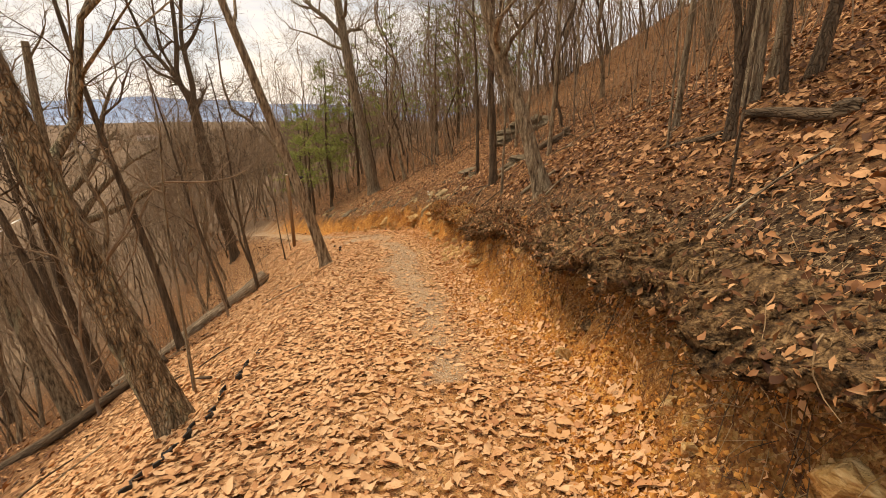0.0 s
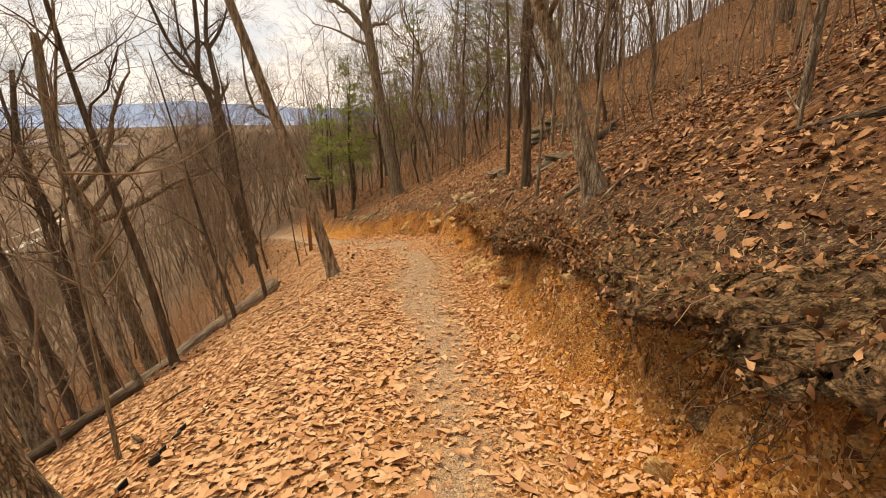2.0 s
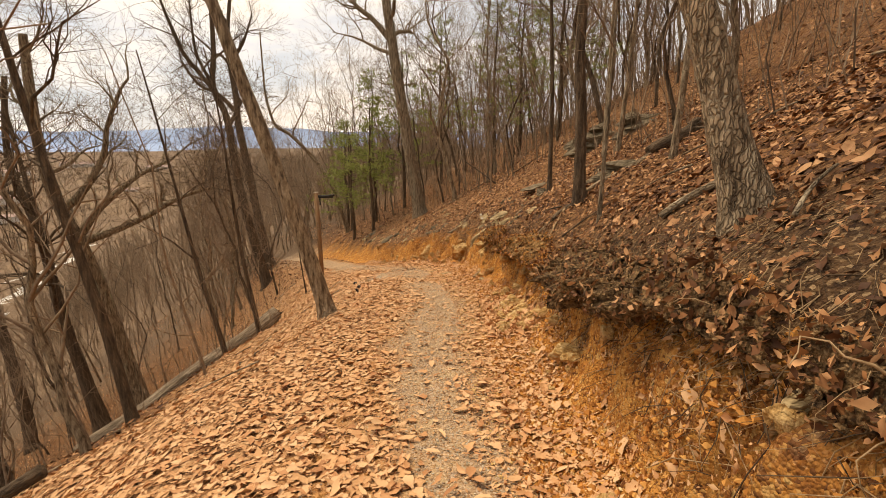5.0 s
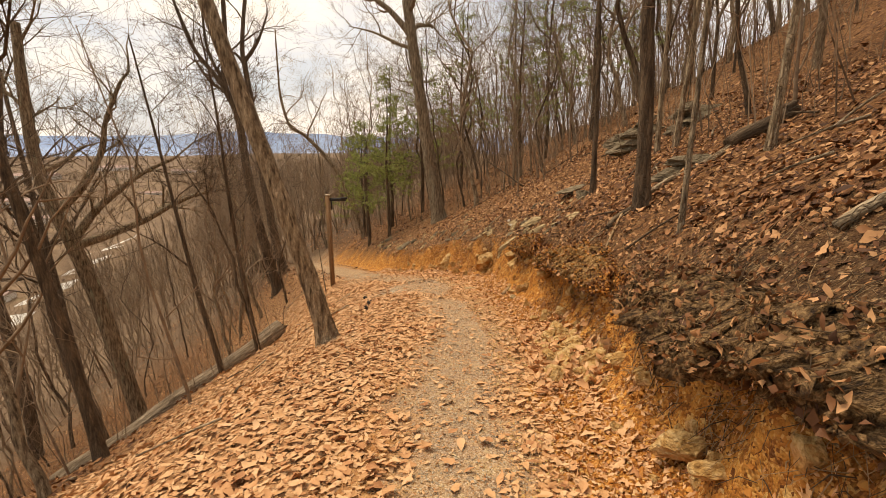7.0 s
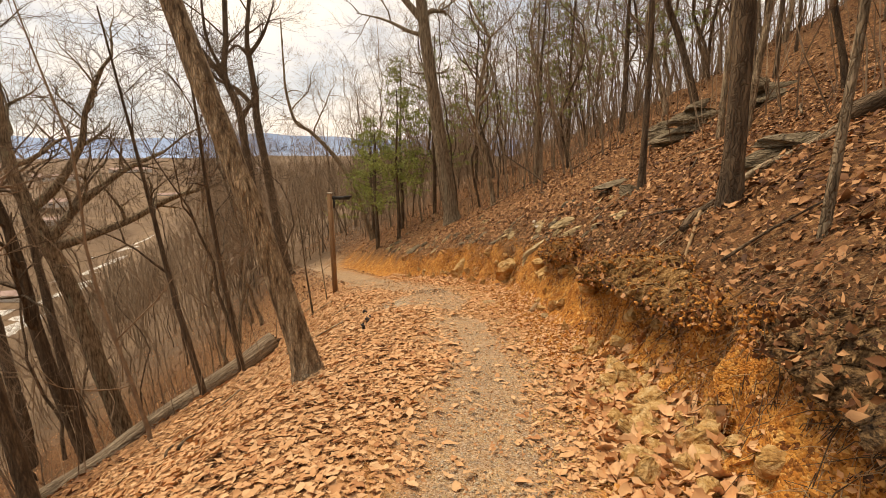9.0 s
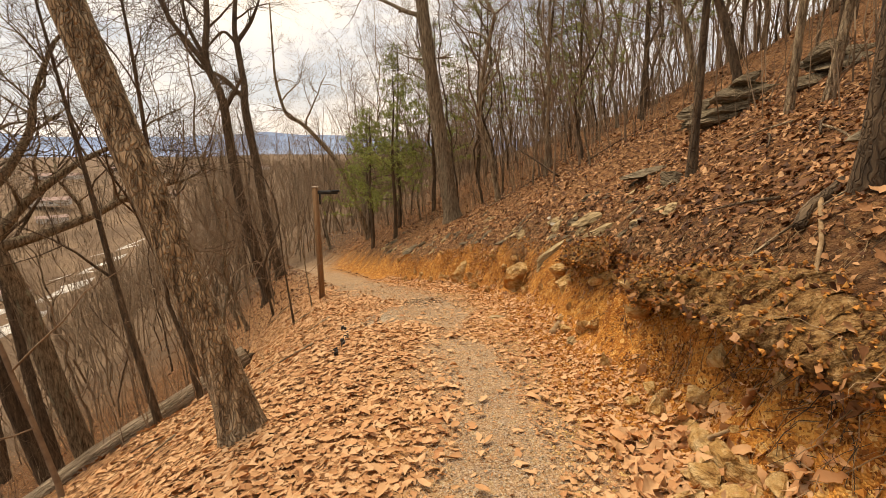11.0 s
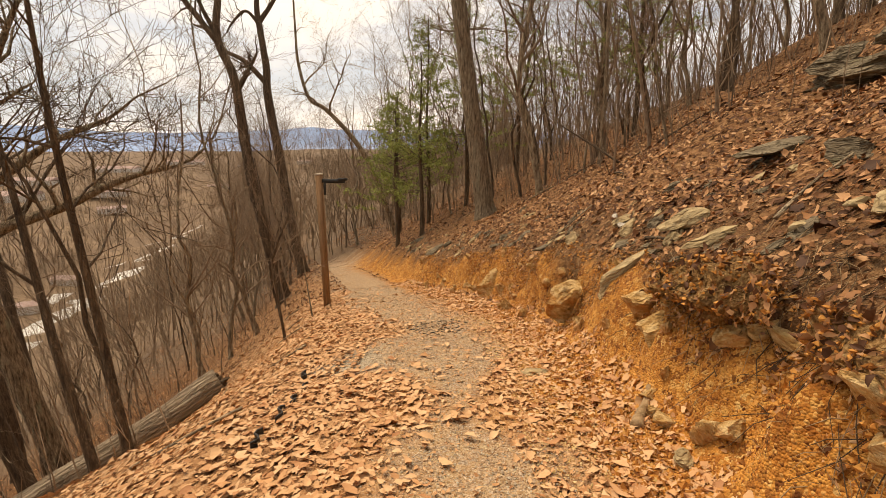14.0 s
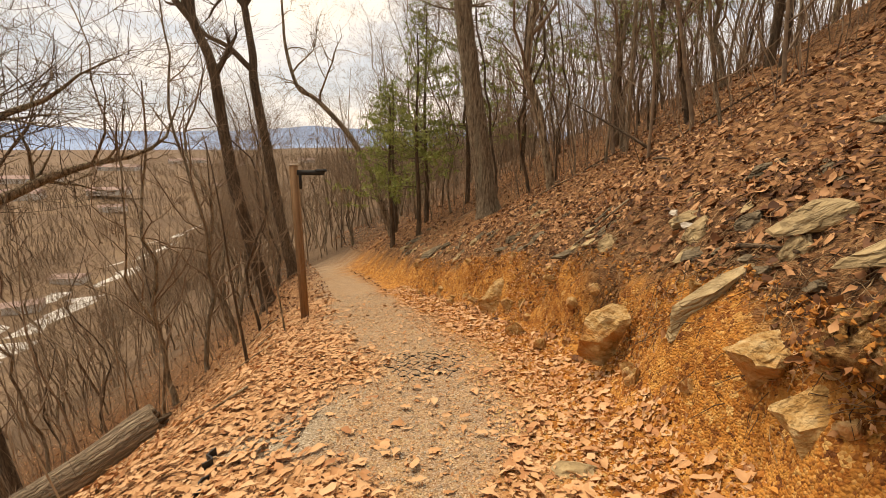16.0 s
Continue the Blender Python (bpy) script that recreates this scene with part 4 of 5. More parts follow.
def wood(name, label, n, place, hgt, girth, seed, clear=18, boughs=8, twigs=2):
    rng = np.random.default_rng(seed)
    x, y = place(rng, n)
    z, off, _ = lie(x, y)
    side = x + 100 + 0.64 * (y - 30)
    keep = (np.abs(off) > clear) & ((side < -22) | (side > 46) | (y > 290))
    x, y, z = x[keep], y[keep], z[keep]
    n = len(x)
    h = rng.uniform(hgt[0], hgt[1], n)
    V, F, count = [], [], 0
    base = np.stack([x, y, z - 0.3], 1)

    def stick(a, b, ra, rb):
        nonlocal count
        k = len(a)
        t = rng.uniform(0, 6.28, k)
        v = []
        for p, r in ((a, ra), (b, rb)):
            for q in range(3):
                v.append(p + np.stack([np.cos(t + q * 2.09), np.sin(t + q * 2.09), 0 * t], 1) * np.asarray(r)[:, None])
        V.append(np.stack(v, 1).reshape(-1, 3))
        i = count + np.arange(k)[:, None] * 6
        F.append(np.concatenate([i + [q, (q + 1) % 3, 3 + (q + 1) % 3, 3 + q] for q in range(3)]))
        count += 6 * k

    lean = np.stack([rng.normal(-0.10, 0.13, n), rng.normal(0, 0.13, n), np.ones(n)], 1)
    knots = [base]
    for q in range(3):
        knots.append(knots[-1] + (lean + np.stack([rng.normal(0, 0.16, n), rng.normal(0, 0.16, n), np.zeros(n)], 1)) * h[:, None] / 3)
    for q in range(3):
        stick(knots[q], knots[q + 1], h * girth * (1 - 0.3 * q), h * girth * (0.7 - 0.3 * q + 0.02))
    for q in range(boughs):
        f = rng.uniform(0.25, 0.97, n)
        j = np.minimum((f * 3).astype(int), 2)
        kn = np.stack(knots, 1)
        row = np.arange(n)
        p = kn[row, j] + (kn[row, j + 1] - kn[row, j]) * (f * 3 - j)[:, None]
        w = np.stack([rng.normal(0, 0.16, n), rng.normal(0, 0.16, n), rng.uniform(0.05, 0.22, n)], 1) * h[:, None] * (1.3 - f)[:, None]
        r = h * girth * (1.1 - f) * 0.55
        stick(p, p + w, r, r * 0.4)
        for _ in range(twigs):
            g = rng.uniform(0.3, 1.0, n)[:, None]
            u = (w * rng.uniform(0.2, 0.6, n)[:, None] + np.stack([rng.normal(0, 0.05, n), rng.normal(0, 0.05, n), rng.uniform(0.0, 0.08, n)], 1) * h[:, None])
            stick(p + w * g, p + w * g + u, r * 0.45, r * 0.15)
    ob = bulk(name, np.concatenate(V), np.concatenate(F), M_BRUSH)
    tagged(ob, label, "woods", kind="stuff")


def hill_place(rng, n):
    yy, off = rng.uniform(-5, 130, n), -18 - 75 * rng.random(n)
    return beside(yy, off)


def crest_place(rng, n):
    yy, off = rng.uniform(0, 110, n), 12 + 52 * rng.random(n) ** 1.3
    return beside(yy, off)


def brush_place(rng, n):
    right = rng.random(n) < 0.78
    return beside(np.where(right, rng.uniform(5, 46, n), rng.uniform(14, 46, n)), np.where(right, 4.0, -3.2) + np.where(right, 1, -1) * 18 * rng.random(n) ** 1.2)


def bend_place(rng, n):
    return beside(rng.uniform(36, 110, n), rng.uniform(-24, 24, n))


def valley_place(rng, n):
    a, r = np.radians(rng.uniform(5, 80, n)), 95 + 900 * rng.random(n) ** 1.6
    return -np.sin(a) * r, np.cos(a) * r


wood("hillside_woods", "brown leafless woods on the lower slope", 850, hill_place, (5, 11), 0.008, 1, 20)
wood("crest_woods", "brown leafless woods towards the crest", 1600, crest_place, (5, 11), 0.0055, 2, 14)
wood("valley_woods", "brown leafless woods across the valley", 9500, valley_place, (6, 12), 0.035, 3, 18, 3, 0)
wood("undergrowth", "brown twiggy undergrowth among the trees", 3800, brush_place, (0.7, 2.8), 0.005, 4, 3.2, 5, 1)
wood("far_woods", "brown leafless woods where the trail bends away", 900, bend_place, (5, 11), 0.0075, 5, 0.0)

# ---- valley: road, buildings, mountains ----


def strip(name, pts, width, mat, label, lift):
    V, F = [], []
    pts = [Vector((x, y, 0)) for x, y in pts]
    for i, p in enumerate(pts):
        t = (pts[min(i + 1, len(pts) - 1)] - pts[max(i - 1, 0)]).normalized()
        s = Vector((t.y, -t.x, 0)) * width / 2
        for q in (p - s, p + s):
            for up in (lift, lift - 0.6):
                V.append((q.x, q.y, ground_z(q.x, q.y) + up))
    for i in range(len(pts) - 1):
        a, b = i * 4, i * 4 + 4
        F += [(a, a + 2, b + 2, b), (a + 1, a, b, b + 1), (a + 2, a + 3, b + 3, b + 2)]
    ob = mesh_of(name, V, F, mat)
    return tagged(ob, label, "road", kind="structure")


road_line = [(-94 - 0.64 * s, 30 + s) for s in range(0, 260, 10)]
strip("road", road_line, 11, M_ROAD, "pale concrete road along the valley foot", 0.5)
strip("road", [(x - 15, y + 2) for x, y in road_line], 5, M_ROAD, "narrow pale lane beside the valley road", 0.5)


def shed(x, y, w, d, h, turn):
    root = new("building")
    tagged(root, "low pale building with a dull roof in the valley", "building", "valley buildings")
    bm = bmesh.new()
    bmesh.ops.create_cube(bm, size=1, matrix=Matrix.Translation((0, 0, h / 2)) @ Matrix.Diagonal((w, d, h, 1)))
    part("wall", bm, M_WALLP, root, smooth=False)
    V = [(-w / 2 - .5, -d / 2 - .5, h), (w / 2 + .5, -d / 2 - .5, h), (w / 2 + .5, d / 2 + .5, h), (-w / 2 - .5, d / 2 + .5, h), (-w / 2 - .5, 0, h + d * 0.16), (w / 2 + .5, 0, h + d * 0.16)]
    mesh_of("roof", V, [(0, 1, 5, 4), (2, 3, 4, 5), (0, 4, 3), (1, 2, 5), (3, 2, 1, 0)], M_ROOF, root, "dull red-brown roof", False)
    for k in range(int(w / 12)):
        bm = bmesh.new()
        bmesh.ops.create_cube(bm, size=1, matrix=Matrix.Translation((-w / 2 + 6 + 12 * k, -d / 2 - 0.05, h * 0.55)) @ Matrix.Diagonal((2.2, 0.2, h * 0.3, 1)))
        part("window", bm, M_GLASS_FAR, root, smooth=False)
    root.matrix_basis = pose(x, y, ground_z(x, y), 0, 0, turn)


shed_rng = random.Random(9)
for x, y, w, d, h in [(-395, 235, 70, 30, 8), (-360, 285, 45, 22, 7), (-520, 330, 80, 30, 8), (-300, 240, 26, 14, 6), (-640, 520, 90, 36, 9), (-420, 470, 40, 18, 7), (-760, 760, 110, 40, 10), (-560, 700, 60, 24, 8), (-330, 520, 30, 16, 6), (-150, 95, 14, 9, 5), (-168, 120, 16, 10, 5)]:
    shed(x, y, w * 0.6, d * 0.6, h * 0.6, shed_rng.uniform(20, 60))

V, F = [], []
for ridge, (r, base_h, amp) in enumerate(((3000, 40, 25), (3900, 150, 55))):
    s0 = len(V)
    for i in range(121):
        a = radians(-50 + i * 1.6)
        h = base_h + amp * (noise.noise((i * 0.09, ridge * 7.0, 0)) + 0.4 * noise.noise((i * 0.4, ridge * 3.0, 1)))
        V += [(-math.sin(a) * r, math.cos(a) * r, -60), (-math.sin(a) * (r + 260), math.cos(a) * (r + 260), h - 41)]
    F += [(s0 + 2 * i, s0 + 2 * i + 2, s0 + 2 * i + 3, s0 + 2 * i + 1) for i in range(120)]
# distance haze is painted into the ridge's blue base colour
M_MOUNT = material("hazed_blue_mountain", [(0.3, (0.26, 0.36, 0.55)), (0.7, (0.34, 0.45, 0.63))], 0.002, rough=1, bump=0)
tagged(mesh_of("backdrop", V, F, M_MOUNT), "long mountain ridge across the horizon, distance haze painted blue", "mountains", kind="structure")

# ---- log, fallen branches, signpost ----


def log(name, label, a, b, r0, r1, mat, seed, sides=18, rings=26, splinter=0.0):
    """A fallen stem from a to b, broken at the b end."""
    rng = random.Random(seed)
    a, b = Vector(a), Vector(b)
    root = new(name)
    tagged(root, label, "log")
    ln = (b - a).length
    V, F = [], []
    pts = [Vector((0.02 * math.sin(i * 0.5), 0.03 * math.sin(i * 0.33 + 1), ln * i / rings)) for i in range(rings + 1)]
    tube(V, F, pts, [r0 + (r1 - r0) * i / rings for i in range(rings + 1)], sides, 0.10, seed, cap=True)
    bark = mesh_of("bark", V, F, mat, root)
    if splinter:
        for k in range(14):
            V, F = [], []
            t = rng.uniform(0, 6.28)
            q = Vector((math.cos(t), math.sin(t), 0)) * r1 * rng.uniform(0.3, 0.9)
            tube(V, F, [Vector((q.x, q.y, ln - 0.1)), Vector((q.x, q.y, ln + 0.02)), Vector((q.x * 1.05, q.y * 1.05, ln + splinter * rng.random()))], [0.05, 0.045, 0.006], 4)
            mesh_of("splinter", V, F, M_BARK_DARK, root)
    root.matrix_basis = Matrix.Translation(a) @ (b - a).to_track_quat("Z", "Y").to_matrix().to_4x4()
    return root


def lying(x, y, lift):
    return (x, y, ground_z(x, y) + lift)


log("fallen_log", "large fallen log with ridged grey bark across the downhill slope", lying(-9.9, 12.0, 0.16), lying(-6.58, 15.85, 0.2), 0.20, 0.22, M_LOG, 4, 22, 40, 0.16)
log("fallen_branch", "long pale dead branch lying up the leafy slope", lying(1.38, 11.45, 0.03), lying(2.5, 11.85, 0.06), 0.03, 0.05, M_BARK_PALE, 5, 10, 14)
log("fallen_log", "dark rotten log end among leaves on the upper slope", lying(2.45, 11.85, 0.05), lying(3.2, 11.95, 0.08), 0.085, 0.11, M_BARK_DARK, 6, 14, 14, 0.08)
log("fallen_branch", "thin dead branch propped against a pale stem", lying(-0.2, 20.0, 0.03), (-1.55, 20.9, ground_z(-0.4, 20.6) + 0.95), 0.03, 0.012, M_BARK_DARK, 11, 8, 10)
log("fallen_log", "dark rotten log behind slim grey trees", lying(2.78, 4.35, 0.03), lying(2.86, 3.3, 0.03), 0.04, 0.05, M_BARK_DARK, 7, 14, 12, 0.08)
log("fallen_branch", "dead branch leaning on leaves", lying(2.3, 4.9, 0.02), lying(2.6, 4.35, 0.05), 0.014, 0.035, M_BARK_DARK, 8, 10, 12)
log("fallen_log", "short rotten log at the bank top", lying(0.85, 11.15, 0.04), lying(1.25, 11.55, 0.06), 0.035, 0.04, M_BARK_DARK, 9, 12, 10)
log("fallen_log", "short weathered log on the leafy slope", lying(1.35, 7.7, 0.03), lying(1.85, 7.55, 0.05), 0.03, 0.03, M_BARK_GREY, 10, 12, 10)
log("fallen_log", "dark fallen stem on the downhill slope", lying(-8.4, 5.6, 0.08), lying(-5.2, 7.6, 0.1), 0.10, 0.08, M_BARK_DARK, 12, 12, 20)
stick_rng = random.Random(12)
for k in range(70):
    y = stick_rng.uniform(2, 24)
    off = stick_rng.uniform(1.7, 6.5) if k % 3 else stick_rng.uniform(-6, -1.6)
    x, yy = on_trail(y, off)
    t, ln = stick_rng.uniform(0, 6.28), stick_rng.uniform(0.3, 1.0)
    if abs(float(lie(x + ln * math.cos(t), yy + ln * math.sin(t))[1][0])) < 1.75:
        t += math.pi
    log("fallen_branch", "thin dead stick lying on the leaves", lying(x, yy, 0.03), lying(x + ln * math.cos(t), yy + ln * math.sin(t), 0.03 + stick_rng.uniform(0, 0.06)), stick_rng.uniform(0.008, 0.02), stick_rng.uniform(0.006, 0.012), stick_rng.choice((M_BARK_DARK, M_BARK_GREY, M_BARK_PALE)), 50 + k, 6, 6)


def block(size, bevel=0.008, at=(0, 0, 0)):
    bm = bmesh.new()
    bmesh.ops.create_cube(bm, size=1, matrix=Matrix.Translation(at) @ Matrix.Diagonal((*size, 1)))
    bmesh.ops.bevel(bm, geom=bm.edges[:], offset=bevel, segments=2, affect="EDGES")
    return bm


post = new("signpost")
tagged(post, "square brown timber trail post with a dark arm at its top", "signpost")
part("post", block((0.135, 0.135, 3.5), 0.012, (0, 0, 1.4)), M_POST, post)
part("cap", block((0.15, 0.15, 0.035), 0.01, (0, 0, 3.17)), M_POST_TOP, post, "pale cut timber top")
part("arm", block((0.55, 0.07, 0.10), 0.012, (0.34, 0, 3.02)), M_ARM, post, "dark painted arm board")
part("arm_tip", block((0.22, 0.10, 0.055), 0.015, (0.56, 0, 3.06)), M_ARM, post)
part("bracket", block((0.05, 0.05, 0.30), 0.008, (0.12, 0, 2.85)), M_ARM, post)
post.matrix_basis = pose(-6.62, 19.45, ground_z(-6.62, 19.45), 0, -0.6, 8)

# ---- geocell edging and grid ----


def cell_strip(name, pts, h, thick, label, parent=None):
    """A wavy plastic wall along pts."""
    V, F = [], []
    for i, (x, y, z) in enumerate(pts):
        j = min(i + 1, len(pts) - 1)
        g = max(j - 1, 0)
        t = Vector((pts[j][0] - pts[g][0], pts[j][1] - pts[g][1], 0)).normalized()
        s = Vector((t.y, -t.x, 0)) * thick / 2
        V += [(x - s.x, y - s.y, z - 0.05), (x + s.x, y + s.y, z - 0.05), (x + s.x, y + s.y, z + h), (x - s.x, y - s.y, z + h)]
    for i in range(len(pts) - 1):
        a, b = i * 4, i * 4 + 4
        F += [(a + k, a + (k + 1) % 4, b + (k + 1) % 4, b + k) for k in range(4)]
    n = len(V) - 4
    F += [(0, 3, 2, 1), (n, n + 1, n + 2, n + 3)]
    ob = mesh_of(name, V, F, M_PLASTIC, parent, label, False)
    return ob


grid = tagged(new("geocell_grid"), "black plastic honeycomb grid exposed in the gravel", "geocell grid")
for r in range(6):
    for sgn in (1, -1):
        pts = []
        for k in range(40):
            off = -0.42 + 0.025 * k
            wave = 0.085 * math.cos(2 * math.pi * off / 0.22) * sgn
            x, y = on_trail(15.0, off)
            i = int(np.argmin(np.abs(LINE[:, 1] - 15.0)))
            adv = 0.05 + r * 0.17 + wave
            x, y = x + TANGENT[i, 0] * adv, y + TANGENT[i, 1] * adv
            pts.append((x, y, ground_z(x, y)))
        cut = [p for q, p in enumerate(pts) if abs(-0.42 + 0.025 * q - 0.02) < 0.40 - 0.06 * abs(r - 3) + 0.03 * (r % 2)]
        cell_strip("cell_wall", cut, 0.004, 0.005, "", grid)
edge_rng = random.Random(3)
for y0, y1, off in ((2.0, 4.7, -1.80), (12.6, 14.3, -1.40)):
    y = y0
    while y < y1:
        edging = tagged(new("geocell_edging"), "torn black plastic cell edge sticking out of the leaves", "plastic edging", "geocell edging")
        x, yy = on_trail(y, off + edge_rng.uniform(-0.05, 0.05))
        i = int(np.argmin(np.abs(LINE[:, 1] - y)))
        pts = []
        for k in range(8):
            adv, wave = 0.028 * k, 0.035 * math.sin(k * 0.9)
            qx, qy = x + TANGENT[i, 0] * adv + TANGENT[i, 1] * wave, yy + TANGENT[i, 1] * adv - TANGENT[i, 0] * wave
            pts.append((qx, qy, ground_z(qx, qy)))
        cell_strip("cell_wall", pts, edge_rng.uniform(0.025, 0.06), 0.010, "", edging)
        y += edge_rng.uniform(0.24, 0.42)

# ---- rocks ----


def rock_mesh(size, seed, layered=0.0, cuts=9):
    """An angular stone: a ball chopped by random planes, roughened; layered ones get ledges."""
    rng = random.Random(seed)
    bm = bmesh.new()
    bmesh.ops.create_icosphere(bm, subdivisions=3, radius=0.75)
    planes = [(Vector((rng.gauss(0, 1), rng.gauss(0, 1), rng.gauss(0, 1))).normalized(), rng.uniform(0.26, 0.50)) for _ in range(cuts + 4)]
    for v in bm.verts:
        for nrm, dist in planes:
            o = v.co.dot(nrm) - dist
            if o > 0:
                v.co -= nrm * o
        if layered:
            k = math.floor(v.co.z * 9 + 0.4 * noise.noise(v.co * 2))
            v.co.xy *= 1 + layered * (0.5 - abs(math.sin(k * 12.9 + seed)))
        v.co += 0.06 * noise.noise_vector(v.co * 3 + Vector((seed, 0, 0))) + 0.055 * noise.noise_vector(v.co * 7) + 0.03 * noise.noise_vector(v.co * 16)
        v.co = Vector((v.co.x * size[0], v.co.y * size[1], v.co.z * size[2]))
    return bm


def rock(x, y, size, mat, label, seed, turn=(0, 0, 0), lift=0.0, layered=0.0, z=None, name="rock"):
    if z is not None:
        size, x = [v * 0.98 for v in size], x - 0.02
    bm = rock_mesh(size, seed, layered)
    ob = part(name, bm, mat, smooth=False)
    ob.matrix_basis = pose(x, y, (ground_z(x, y) if z is None else z) + lift, *turn)
    return tagged(ob, label, "rock")


rock(-0.40, 14.62, (0.62, 0.26, 0.16), M_ROCK, "long layered grey-brown slab jutting from the bank", 1, (12, -42, 10), 0.0, 0.25, z=-1.42)
rock(0.02, 14.70, (0.50, 0.24, 0.12), M_ROCK, "long layered grey slab on the bank top", 2, (14, -28, 20), 0.0, 0.25, z=-0.98)
rock(0.16, 14.15, (0.40, 0.22, 0.12), M_ROCK, "flat layered stone on the bank", 3, (10, -25, 15), 0.0, 0.2, z=-1.02)
rock(-0.38, 13.98, (0.46, 0.30, 0.36), M_ROCK_CLAY, "rounded ochre boulder set in the clay bank", 4, (0, 20, 30), z=-1.58)
rock(-0.26, 13.62, (0.48, 0.22, 0.24), M_ROCK_CLAY, "long orange clay-stained rock in the bank", 5, (8, -32, 15), z=-1.62)
rock(-1.0, 15.15, (0.40, 0.34, 0.52), M_ROCK_CLAY, "pale fractured ochre boulder in the bank foot", 6, (0, 24, 35), 0.0, 0.1, z=-1.98)
rock(-2.30, 18.0, (0.55, 0.30, 0.50), M_ROCK_CLAY, "pointed ochre rock at the bank foot", 7, (0, 12, 30), z=-2.75)
rock(-0.42, 15.56, (0.13, 0.10, 0.08), M_ROCK_WHITE, "pale white stone on the bank top", 8, (0, 0, 20), z=-1.2)
rock(-0.50, 15.78, (0.09, 0.07, 0.06), M_ROCK_WHITE, "pale white stone on the bank top", 9, (0, 0, 60), z=-1.12)
rock(0.12, 11.85, (0.22, 0.15, 0.20), M_ROCK_CLAY, "square orange clay block on the bank face", 10, (10, -20, 25), z=-1.32)
rock(0.13, 15.9, (0.44, 0.24, 0.12), M_ROCK_GREY, "mossy layered slab on the leafy slope", 11, (6, -18, 20), 0.02, 0.2)
rock(0.95, 14.3, (0.32, 0.28, 0.20), M_ROCK_GREY, "mossy stone at a slender tree's foot", 13, (0, -10, 40), 0.06, 0.2)


def outcrop(x, y, w, d, layers, turn, tilt, seed):
    """Stacked ledges of schist, one part a layer."""
    rng = random.Random(seed)
    root = tagged(new("outcrop"), "mossy outcrop of stacked schist ledges among leaves", "rock outcrop")
    up = -0.10
    for k in range(layers):
        th = rng.uniform(0.09, 0.17)
        f = 1 - 0.09 * k
        ob = part("ledge", rock_mesh((w * f * rng.uniform(0.9, 1.25), d * f * rng.uniform(0.8, 1.1), th * 1.5), seed * 20 + k, 0.12, 12), M_ROCK_GREY, root, smooth=False)
        ob.matrix_basis = pose(rng.uniform(-0.15, 0.15) * w, rng.uniform(-0.1, 0.1) * d, up, rng.uniform(-4, 4), rng.uniform(-4, 4), rng.uniform(-20, 20))
        up += th * 0.75
    root.matrix_basis = pose(x, y, ground_z(x, y), tilt, -18, turn)


outcrop(1.0, 15.5, 0.6, 0.4, 3, 15, 6, 1)
outcrop(2.5, 16.6, 1.3, 0.8, 6, 15, 6, 2)
outcrop(3.2, 15.5, 1.2, 0.8, 6, 5, 6, 3)
outcrop(2.1, 17.4, 0.9, 0.7, 4, 25, 6, 4)
outcrop(1.9, 11.9, 0.8, 0.5, 3, 10, 6, 5)
rock(0.56, 7.28, (0.24, 0.16, 0.20), M_ROCK_CLAY, "pale ochre stone at the bank foot", 17, (0, 10, 30), z=-1.0)
rock(0.98, 4.72, (0.17, 0.10, 0.20), M_ROCK, "flat stone wedged in the clay bank", 18, (0, 20, 30), z=-0.22)
rock(0.99, 5.12, (0.20, 0.10, 0.22), M_ROCK, "flat stone wedged in the clay bank", 19, (0, -15, 30), z=-0.12)
rock(0.59, 6.95, (0.16, 0.12, 0.12), M_ROCK_CLAY, "small ochre stone at the bank foot", 20, (0, 0, 30), z=-0.86)
rock(1.20, 3.40, (0.14, 0.12, 0.11), M_HUMUS, "dark clod of root soil on the clay", 21, (0, 0, 30), z=-0.26, name="soil_clod")
rock(1.44, 1.24, (0.27, 0.24, 0.30), M_ROCK_CLAY, "crumbling orange clay boulder at the bank foot", 22, (0, 10, 10), z=0.24)
rock(-1.22, 13.80, (0.28, 0.2, 0.06), M_ROCK, "flat grey stone in the trail among leaves", 23, (0, 0, 20), 0.01)
rock(-0.35, 12.5, (0.16, 0.12, 0.06), M_ROCK, "flat grey stone at the bank foot", 24, (0, 0, 70), 0.02)
rock(-4.85, 22.9, (0.8, 0.35, 0.2), M_ROCK_GREY, "long layered slab above the far bank", 25, (5, -20, 40), 0.05, 0.25)
rock(0.36, 9.66, (0.28, 0.2, 0.2), M_ROCK_CLAY, "broken ochre rock in the rubble heap", 26, (10, 10, 40), 0.03)
rock(0.28, 10.1, (0.22, 0.18, 0.16), M_ROCK_CLAY, "broken ochre rock in the rubble heap", 27, (0, 30, 10), 0.03)
rock(0.55, 11.0, (0.35, 0.2, 0.18), M_ROCK_CLAY, "orange rock under the overhanging roots", 28, (0, -20, 20), -0.05)
